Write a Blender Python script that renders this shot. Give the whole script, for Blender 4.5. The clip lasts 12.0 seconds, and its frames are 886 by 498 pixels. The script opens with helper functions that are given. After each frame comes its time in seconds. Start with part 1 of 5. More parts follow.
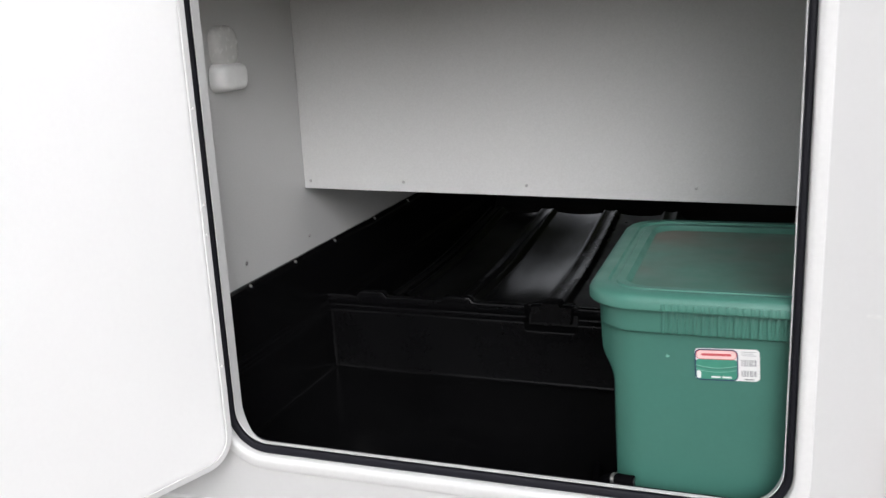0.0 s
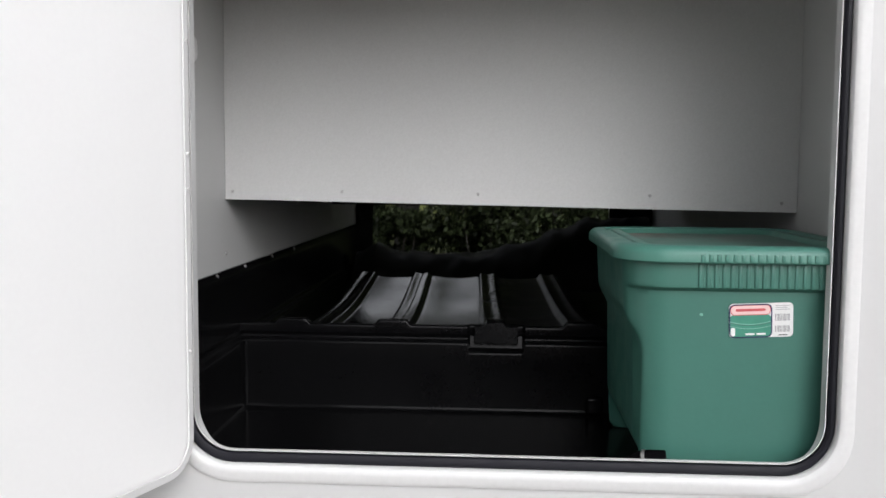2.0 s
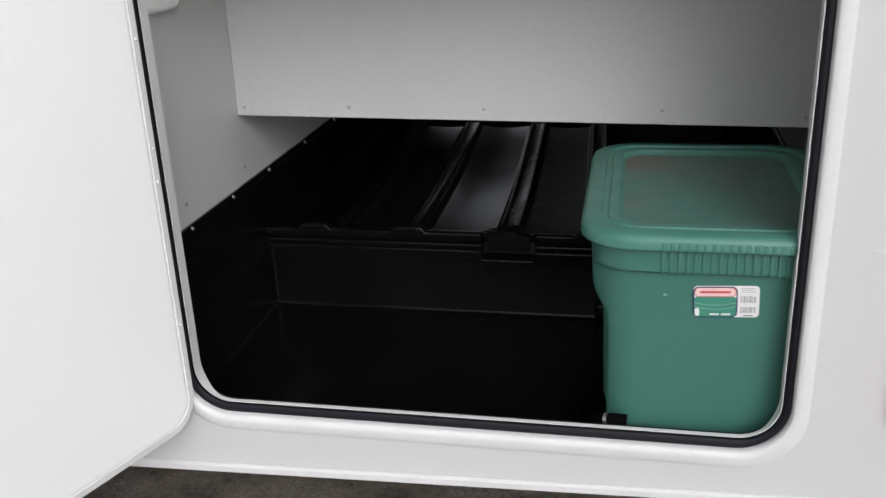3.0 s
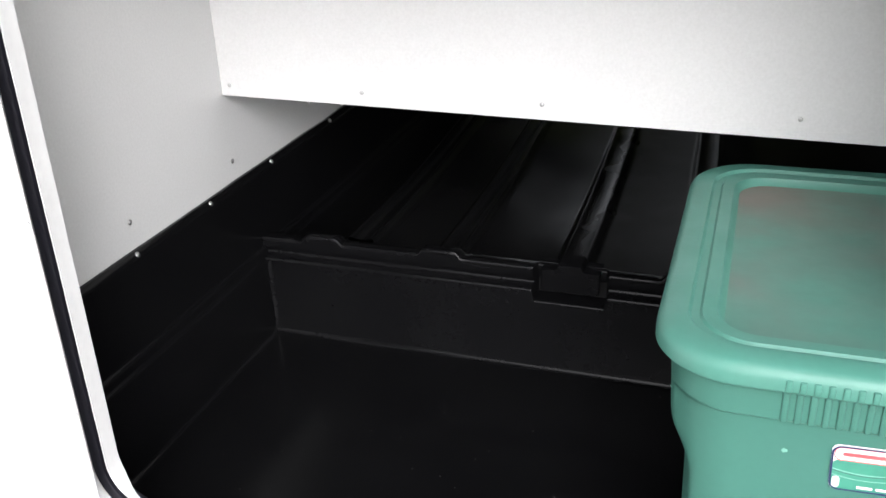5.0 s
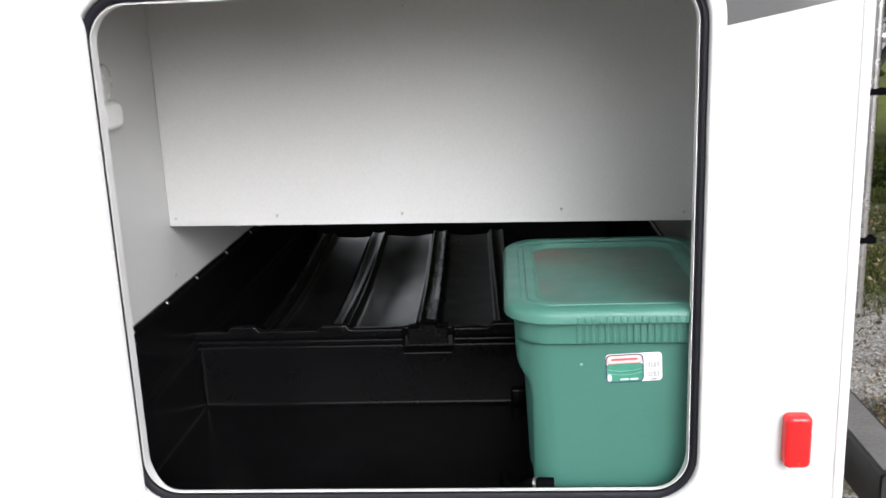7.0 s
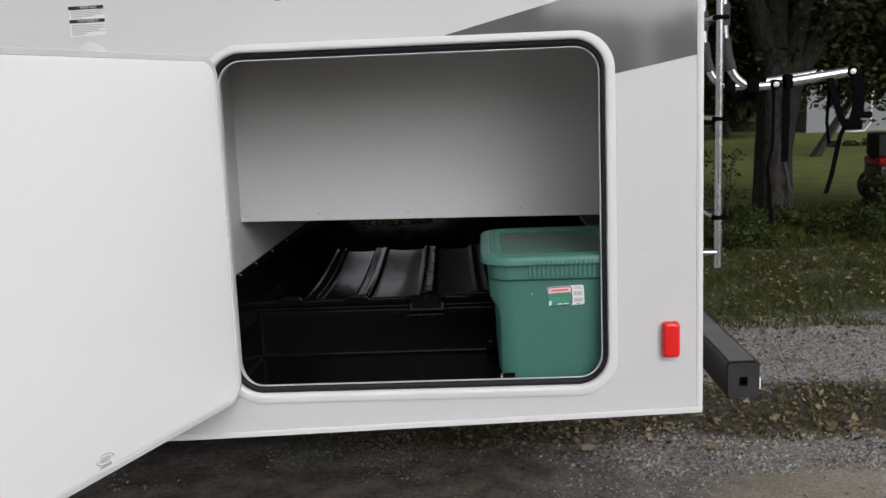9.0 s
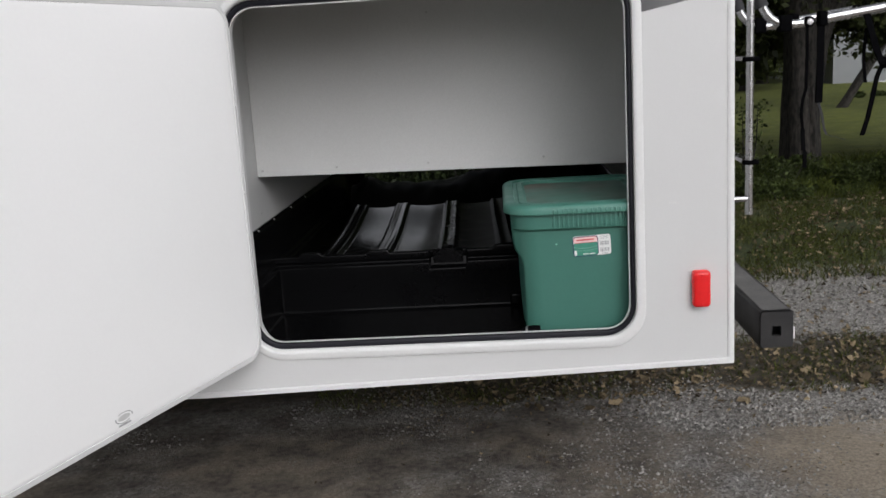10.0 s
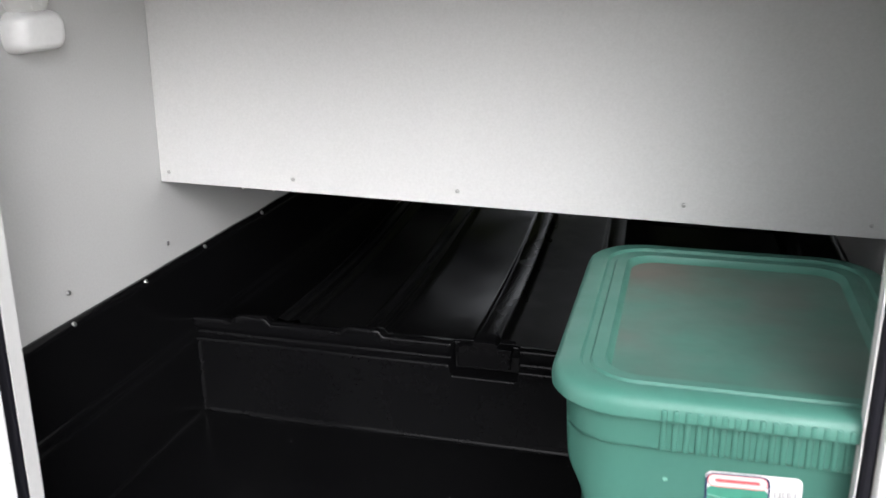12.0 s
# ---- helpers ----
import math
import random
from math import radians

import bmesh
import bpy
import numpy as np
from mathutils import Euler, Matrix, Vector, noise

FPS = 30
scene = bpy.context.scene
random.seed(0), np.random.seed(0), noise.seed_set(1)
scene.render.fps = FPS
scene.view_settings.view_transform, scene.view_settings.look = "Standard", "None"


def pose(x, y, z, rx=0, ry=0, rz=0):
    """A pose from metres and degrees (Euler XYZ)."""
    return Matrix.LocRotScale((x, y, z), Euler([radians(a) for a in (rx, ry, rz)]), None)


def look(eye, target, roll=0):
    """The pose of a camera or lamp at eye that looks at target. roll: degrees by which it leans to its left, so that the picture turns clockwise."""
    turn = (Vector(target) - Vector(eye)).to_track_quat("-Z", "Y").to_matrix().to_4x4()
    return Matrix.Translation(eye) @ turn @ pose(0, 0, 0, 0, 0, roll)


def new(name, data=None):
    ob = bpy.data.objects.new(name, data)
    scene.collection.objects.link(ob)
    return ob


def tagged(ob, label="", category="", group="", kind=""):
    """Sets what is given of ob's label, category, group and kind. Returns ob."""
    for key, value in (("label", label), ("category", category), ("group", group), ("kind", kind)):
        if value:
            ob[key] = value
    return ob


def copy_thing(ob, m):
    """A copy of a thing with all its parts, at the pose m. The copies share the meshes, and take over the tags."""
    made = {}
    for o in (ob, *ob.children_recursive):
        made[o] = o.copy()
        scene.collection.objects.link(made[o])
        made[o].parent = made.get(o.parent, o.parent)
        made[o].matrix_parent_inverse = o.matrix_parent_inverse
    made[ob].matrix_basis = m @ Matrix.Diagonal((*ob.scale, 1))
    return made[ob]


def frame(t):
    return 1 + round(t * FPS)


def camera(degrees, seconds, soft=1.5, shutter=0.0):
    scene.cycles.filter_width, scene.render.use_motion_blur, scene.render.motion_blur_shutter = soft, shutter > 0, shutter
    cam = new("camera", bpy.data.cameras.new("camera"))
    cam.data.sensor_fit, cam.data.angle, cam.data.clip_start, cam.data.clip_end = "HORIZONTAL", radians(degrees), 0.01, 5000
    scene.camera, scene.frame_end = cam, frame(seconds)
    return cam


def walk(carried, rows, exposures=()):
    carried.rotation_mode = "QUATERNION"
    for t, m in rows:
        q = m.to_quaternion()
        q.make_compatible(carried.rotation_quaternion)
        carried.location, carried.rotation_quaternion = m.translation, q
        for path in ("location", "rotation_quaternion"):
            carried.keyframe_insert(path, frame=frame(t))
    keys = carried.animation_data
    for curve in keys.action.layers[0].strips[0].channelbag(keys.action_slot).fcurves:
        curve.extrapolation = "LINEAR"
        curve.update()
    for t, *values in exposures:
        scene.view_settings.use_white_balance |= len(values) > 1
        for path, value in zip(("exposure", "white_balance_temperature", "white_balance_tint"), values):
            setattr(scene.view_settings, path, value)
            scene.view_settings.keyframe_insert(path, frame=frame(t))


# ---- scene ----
cam = camera(51.37, 12.0, shutter=0.3)
PATH = [
    (0, (0.0816, 0.0952, 1.4058), (-0.5830, 1.9152, 0.9097), -2.72),
    (0.5, (-0.1999, 0.0605, 1.3027), (-0.6011, 1.9749, 0.8854), -0.17),
    (1, (-0.3577, 0.0557, 1.1103), (-0.5325, 2.0327, 0.8634), -0.35),
    (1.5, (-0.3852, 0.0643, 0.9957), (-0.4865, 2.0609, 0.9382), -0.66),
    (2, (-0.3791, 0.0710, 1.0750), (-0.5004, 2.0605, 0.9094), 0.43),
    (2.5, (-0.2206, 0.1047, 1.3055), (-0.4796, 2.0154, 0.7744), 1.25),
    (3, (-0.1244, 0.1683, 1.4534), (-0.5147, 1.9923, 0.7319), -2.39),
    (3.5, (-0.1870, 0.3530, 1.4622), (-0.5568, 2.1529, 0.6726), -5.13),
    (3.7, (-0.1833, 0.4379, 1.4674), (-0.5823, 2.2100, 0.6303), -5.18),
    (5.3, (-0.1215, 0.7403, 1.4221), (-0.7411, 2.4422, 0.5739), -2.11),
    (5.5, (-0.1260, 0.7010, 1.4290), (-0.7106, 2.4332, 0.6180), -1.31),
    (6, (-0.1788, 0.4817, 1.4504), (-0.5124, 2.3196, 0.7357), -2.44),
    (6.5, (-0.2020, 0.2581, 1.4624), (-0.2836, 2.1391, 0.7875), -2.23),
    (6.7, (-0.1835, 0.1526, 1.4573), (-0.3268, 2.0595, 0.8715), -2.46),
    (8.3, (-0.2616, -0.7350, 1.4494), (-0.3379, 1.2312, 1.0912), -2.70),
    (8.5, (-0.2437, -0.8035, 1.4207), (-0.3333, 1.1609, 1.0559), -2.40),
    (9, (-0.1932, -0.9126, 1.3879), (-0.2768, 1.0591, 1.0633), -2.35),
    (9.5, (-0.1877, -0.9545, 1.3918), (-0.2990, 1.0152, 1.0636), -3.25),
    (10, (-0.1971, -0.8500, 1.3511), (-0.3314, 1.1037, 0.9449), -3.57),
    (10.5, (-0.1884, -0.4764, 1.3901), (-0.2376, 1.4583, 0.8859), -4.34),
    (11, (-0.1044, -0.0763, 1.3938), (-0.2738, 1.8442, 0.8616), -2.74),
    (11.5, (-0.0623, 0.3005, 1.4000), (-0.4297, 2.1898, 0.8562), -1.19),
    (12, (-0.0728, 0.6048, 1.4016), (-0.5573, 2.4469, 0.7918), -0.10),
]
EXPOSURES = [(t, stops, 6290, 12) for t, stops in (
    (0.0, 0.12), (0.5, 0.0), (1.0, -0.08), (1.5, 0.0), (2.0, 0.02), (2.5, -0.12), (3.0, -0.12), (3.5, 0.08), (3.7, 0.15), (5.3, 1.5), (5.5, 1.66), (6.0, 1.82), (6.5, 1.45), (8.3, -0.46), (8.5, -0.44), (9.0, -0.33), (10.0, -0.32), (10.5, -0.24), (11.0, -0.25), (11.5, 0.12), (12.0, 0.90))]
walk(cam, [(t, look(eye, target, roll)) for t, eye, target, roll in PATH], EXPOSURES)

# ---- light ----
world = bpy.data.worlds.new("overcast_sky")
scene.world = world
world.use_nodes = True
wn, wl = world.node_tree.nodes, world.node_tree.links
sky = wn.new("ShaderNodeTexSky")
sky.sky_type = "NISHITA"
sky.sun_disc = False
sky.sun_elevation, sky.sun_rotation = radians(32), radians(156.0)
sky.air_density, sky.dust_density, sky.ozone_density = 1.0, 6.0, 1.0
grey = wn.new("ShaderNodeHueSaturation")
grey.inputs["Saturation"].default_value = 0.12
wl.new(sky.outputs[0], grey.inputs["Color"])
wl.new(grey.outputs[0], wn["Background"].inputs["Color"])
wn["Background"].inputs["Strength"].default_value = 0.145

sun = new("sun", bpy.data.lights.new("sun", "SUN"))
sun.data.energy, sun.data.angle, sun.data.color = 0.62, radians(70), (1.0, 0.99, 0.98)
sun.matrix_world = look((3.395, -7.625, 5.22), (0, 0, 0))

# ---- materials ----
def material(name, colour, rough=0.5, metal=0.0, vary=0.06, scale=3.0, fine=0.03, fine_scale=120.0, bump=0.0, bump_scale=200.0,
             stain=None, stain_amount=0.0, stain_scale=2.0, stain_edge=(0.2, 0.8), island=0.0, rough_vary=0.08, spec=0.5):
    """Principled material with broad and fine colour variation, bump, and shaped stains."""
    m = bpy.data.materials.new(name)
    m.use_nodes = True
    n, l = m.node_tree.nodes, m.node_tree.links
    b = n["Principled BSDF"]
    co = n.new("ShaderNodeTexCoord").outputs["Object"]

    def noise_tex(sc, detail=4.0):
        t = n.new("ShaderNodeTexNoise")
        t.inputs["Scale"].default_value, t.inputs["Detail"].default_value = sc, detail
        l.new(co, t.inputs["Vector"])
        return t.outputs["Fac"]

    def ramp(fac, lo, hi):
        r = n.new("ShaderNodeMapRange")
        r.inputs["From Min"].default_value, r.inputs["From Max"].default_value = 0.2, 0.8
        r.inputs["To Min"].default_value, r.inputs["To Max"].default_value = lo, hi
        l.new(fac, r.inputs["Value"])
        return r.outputs["Result"]

    def times(a, fac):
        x = n.new("ShaderNodeVectorMath")
        x.operation = "SCALE"
        l.new(a, x.inputs[0])
        l.new(fac, x.inputs["Scale"])
        return x.outputs[0]

    base = n.new("ShaderNodeRGB")
    base.outputs[0].default_value = (*colour, 1)
    col = base.outputs[0]
    broad = noise_tex(scale)
    col = times(col, ramp(broad, 1 - vary, 1 + vary))
    if fine:
        col = times(col, ramp(noise_tex(fine_scale, 2.0), 1 - fine, 1 + fine))
    if island:
        g = n.new("ShaderNodeNewGeometry")
        r = n.new("ShaderNodeMapRange")
        r.inputs["To Min"].default_value, r.inputs["To Max"].default_value = 1 - island, 1 + island
        l.new(g.outputs["Random Per Island"], r.inputs["Value"])
        col = times(col, r.outputs["Result"])
    if stain:
        mix = n.new("ShaderNodeMix")
        mix.data_type = "RGBA"
        mix.inputs[7].default_value = (*stain, 1)
        spread = n.new("ShaderNodeMapRange")
        spread.inputs["From Min"].default_value, spread.inputs["From Max"].default_value = stain_edge
        spread.inputs["To Max"].default_value = stain_amount
        l.new(noise_tex(stain_scale, 6.0), spread.inputs["Value"])
        l.new(spread.outputs["Result"], mix.inputs[0])
        l.new(col, mix.inputs[6])
        col = mix.outputs[2]
    l.new(col, b.inputs["Base Color"])
    l.new(ramp(noise_tex(scale * 2.3), max(0.02, rough - rough_vary), min(1, rough + rough_vary)), b.inputs["Roughness"])
    b.inputs["Metallic"].default_value = metal
    b.inputs["Specular IOR Level"].default_value = spec
    if bump:
        bp = n.new("ShaderNodeBump")
        bp.inputs["Strength"].default_value, bp.inputs["Distance"].default_value = bump, 0.002
        l.new(noise_tex(bump_scale, 3.0), bp.inputs["Height"])
        l.new(bp.outputs["Normal"], b.inputs["Normal"])
    return m


def lid_panel_material():
    """Teal plastic under grey dust, with a rusty ring of dirt dried in the far corner."""
    m = material("teal_plastic_under_dust", (0.062, 0.172, 0.136), 0.55, vary=0.10, scale=9, fine=0.06, fine_scale=60, bump=0.1, bump_scale=120, stain=(0.115, 0.140, 0.122), stain_amount=0.75, stain_scale=7, stain_edge=(0.38, 0.68))
    n, l = m.node_tree.nodes, m.node_tree.links
    b = n["Principled BSDF"]
    before = b.inputs["Base Color"].links[0].from_socket
    co = n.new("ShaderNodeTexCoord").outputs["Object"]
    away = n.new("ShaderNodeVectorMath")
    away.operation = "DISTANCE"
    away.inputs[1].default_value = (-0.105, 1.945, 0.955)
    l.new(co, away.inputs[0])
    rough_edge = n.new("ShaderNodeTexNoise")
    rough_edge.inputs["Scale"].default_value, rough_edge.inputs["Detail"].default_value = 16, 6
    l.new(co, rough_edge.inputs["Vector"])
    sum_up = n.new("ShaderNodeMath")
    sum_up.operation = "MULTIPLY_ADD"
    sum_up.inputs[1].default_value = 0.16
    l.new(rough_edge.outputs["Fac"], sum_up.inputs[0])
    l.new(away.outputs["Value"], sum_up.inputs[2])
    fade = n.new("ShaderNodeMapRange")
    fade.inputs["From Min"].default_value, fade.inputs["From Max"].default_value = 0.24, 0.11
    fade.inputs["To Max"].default_value = 0.52
    l.new(sum_up.outputs[0], fade.inputs["Value"])
    mix = n.new("ShaderNodeMix")
    mix.data_type = "RGBA"
    mix.inputs[7].default_value = (0.165, 0.098, 0.082, 1)
    l.new(fade.outputs["Result"], mix.inputs[0])
    l.new(before, mix.inputs[6])
    l.new(mix.outputs[2], b.inputs["Base Color"])
    return m


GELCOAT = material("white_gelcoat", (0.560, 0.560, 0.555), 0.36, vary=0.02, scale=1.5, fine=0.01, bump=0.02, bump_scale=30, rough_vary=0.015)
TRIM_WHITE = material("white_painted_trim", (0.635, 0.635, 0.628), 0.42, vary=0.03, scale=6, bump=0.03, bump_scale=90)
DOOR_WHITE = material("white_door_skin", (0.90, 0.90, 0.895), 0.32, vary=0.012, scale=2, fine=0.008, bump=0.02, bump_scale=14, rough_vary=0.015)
LINING = material("grey_white_lining_board", (0.538, 0.538, 0.531), 0.5, vary=0.025, scale=4, fine=0.05, fine_scale=260, bump=0.10, bump_scale=240)
BLACK_PLASTIC = material("black_moulded_plastic", (0.003, 0.003, 0.0034), 0.21, vary=0.2, scale=5, fine=0.1, bump=0.03, bump_scale=420, rough_vary=0.04, stain=(0.007, 0.007, 0.007), stain_amount=0.3, stain_scale=9, spec=0.13)
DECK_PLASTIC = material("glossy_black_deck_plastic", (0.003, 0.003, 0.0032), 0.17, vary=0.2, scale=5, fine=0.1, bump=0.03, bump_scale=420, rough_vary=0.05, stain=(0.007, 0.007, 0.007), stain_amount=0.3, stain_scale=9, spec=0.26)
RUBBER = material("black_rubber_seal", (0.006, 0.006, 0.010), 0.55, vary=0.15, scale=20, bump=0.1, bump_scale=300, spec=0.25)
DARK_STEEL = material("black_painted_steel", (0.016, 0.016, 0.017), 0.42, vary=0.25, scale=14, bump=0.12, bump_scale=160, stain=(0.07, 0.065, 0.06), stain_amount=0.35, stain_scale=16)
BUMPER_COAT = material("dusty_black_powder_coat", (0.016, 0.016, 0.017), 0.42, spec=0.4, vary=0.25, scale=9, fine=0.15, fine_scale=200, bump=0.15, bump_scale=260, stain=(0.07, 0.067, 0.064), stain_amount=0.35, stain_scale=12)
FOAM = material("grey_black_foam", (0.028, 0.028, 0.03), 0.8, vary=0.15, scale=40, bump=0.15, bump_scale=300)
UNDERSIDE = material("black_underbelly_sheet", (0.02, 0.02, 0.02), 0.75, vary=0.2, scale=3, bump=0.1, bump_scale=60)
GREEN_PLASTIC = material("teal_green_plastic", (0.045, 0.148, 0.115), 0.42, vary=0.04, scale=8, fine=0.03, bump=0.05, bump_scale=160, stain=(0.067, 0.205, 0.165), stain_amount=0.15, stain_scale=18)
GREEN_LID = material("dusty_teal_green_plastic", (0.050, 0.177, 0.136), 0.45, vary=0.05, scale=10, fine=0.04, bump=0.06, bump_scale=160, stain=(0.14, 0.26, 0.23), stain_amount=0.2, stain_scale=14)
GREEN_DUSTY = lid_panel_material()


def dull_deck_sheen(m):
    """Raises roughness towards +x, added to dim the deck's reflection there."""
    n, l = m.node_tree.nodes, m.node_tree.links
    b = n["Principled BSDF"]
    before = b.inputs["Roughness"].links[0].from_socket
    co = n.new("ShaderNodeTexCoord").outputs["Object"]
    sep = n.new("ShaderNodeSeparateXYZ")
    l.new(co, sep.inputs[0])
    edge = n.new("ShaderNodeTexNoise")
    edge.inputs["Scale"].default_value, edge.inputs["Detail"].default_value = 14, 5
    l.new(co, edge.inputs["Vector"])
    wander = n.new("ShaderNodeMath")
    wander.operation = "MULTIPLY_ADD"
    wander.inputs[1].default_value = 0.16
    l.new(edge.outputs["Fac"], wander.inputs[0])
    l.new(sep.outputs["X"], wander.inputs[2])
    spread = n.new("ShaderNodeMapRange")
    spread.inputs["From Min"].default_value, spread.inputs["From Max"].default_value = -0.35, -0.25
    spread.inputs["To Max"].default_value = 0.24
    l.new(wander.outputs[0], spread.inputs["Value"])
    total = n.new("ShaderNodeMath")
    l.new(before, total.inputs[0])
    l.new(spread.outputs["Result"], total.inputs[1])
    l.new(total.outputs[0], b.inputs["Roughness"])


dull_deck_sheen(DECK_PLASTIC)
RED_LENS = material("red_lamp_lens", (0.70, 0.017, 0.018), 0.18, vary=0.04, scale=30, bump=0.04, bump_scale=400)
CHROME = material("polished_aluminium_tube", (0.55, 0.55, 0.56), 0.25, 1.0, vary=0.05, scale=20, bump=0.02, bump_scale=60)
SCREW = material("zinc_screw_head", (0.45, 0.45, 0.44), 0.4, 1.0, vary=0.1, scale=300)
STRIPE = material("silver_grey_vinyl_stripe", (0.21, 0.21, 0.213), 0.07, 0.5, vary=0.05, scale=2, fine=0.02, bump=0.02, bump_scale=5, rough_vary=0.02)
INK = material("black_print", (0.012, 0.012, 0.014), 0.4, vary=0.1, scale=40)
GREY_INK = material("grey_print", (0.33, 0.33, 0.34), 0.5, vary=0.15, scale=200)
PAPER = material("white_sticker", (0.72, 0.72, 0.71), 0.45, vary=0.03, scale=30)
PINK = material("pale_pink_print", (0.78, 0.55, 0.53), 0.4, vary=0.04, scale=50)
RED_INK = material("red_print", (0.55, 0.09, 0.10), 0.4, vary=0.05, scale=50)
NAVY = material("navy_print", (0.02, 0.03, 0.09), 0.4, vary=0.1, scale=50)
LABEL_GREEN = material("green_print", (0.050, 0.235, 0.165), 0.4, vary=0.08, scale=60)
LABEL_PALE = material("pale_green_print", (0.20, 0.42, 0.34), 0.4, vary=0.08, scale=60)
LENS = material("frosted_lamp_lens", (0.62, 0.62, 0.60), 0.25, vary=0.03, scale=30)
LAMP_WHITE = material("white_lamp_housing", (0.80, 0.80, 0.79), 0.35, vary=0.02, scale=30)
STRAP = material("black_webbing", (0.0035, 0.0035, 0.004), 0.8, vary=0.2, scale=60, bump=0.2, bump_scale=500, spec=0.0)
DARK_BACKING = material("dark_brown_backing", (0.060, 0.040, 0.026), 0.7, vary=0.15, scale=5, fine=0.08, bump=0.05, bump_scale=200)
TARP = material("black_crumpled_sheet", (0.013, 0.013, 0.014), 0.45, vary=0.3, scale=6, bump=0.3, bump_scale=60)
STONE = material("grey_gravel_stone", (0.215, 0.206, 0.192), 0.9, spec=0.15, vary=0.25, scale=6, fine=0.12, fine_scale=300, island=0.6)
LEAF_DRY = material("fallen_tan_leaf", (0.140, 0.109, 0.068), 0.9, vary=0.4, scale=30, fine=0.15, fine_scale=200, island=0.85, spec=0.15)
GRASS = material("grass_blade", (0.056, 0.063, 0.016), 0.7, spec=0.12, vary=0.25, scale=1.5, island=0.5)
LEAF = material("tree_leaf", (0.040, 0.049, 0.016), 0.6, spec=0.15, vary=0.3, scale=0.8, island=0.75)
WEED = material("weed_leaf", (0.034, 0.046, 0.012), 0.6, spec=0.15, vary=0.35, scale=1.2, island=0.7)
HEDGE_LEAF = material("dull_hedge_leaf", (0.022, 0.030, 0.012), 0.6, spec=0.15, vary=0.35, scale=1.2, island=0.75)
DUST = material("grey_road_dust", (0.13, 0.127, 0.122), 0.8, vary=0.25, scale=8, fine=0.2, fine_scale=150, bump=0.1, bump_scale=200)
FAINT_GREY = material("faint_grey_tint", (0.58, 0.58, 0.57), 0.5, vary=0.1, scale=60)
MOWER_RED = material("red_mower_paint", (0.30, 0.012, 0.016), 0.25, vary=0.08, scale=6)
TALL_GRASS = material("tall_grass_blade", (0.056, 0.068, 0.013), 0.7, spec=0.12, vary=0.3, scale=2, island=0.5)
HOUSE_WALL = material("pale_blue_grey_siding", (0.20, 0.208, 0.214), 0.7, vary=0.05, scale=1)
HOUSE_ROOF = material("dark_grey_shingle", (0.09, 0.09, 0.095), 0.85, vary=0.2, scale=3)


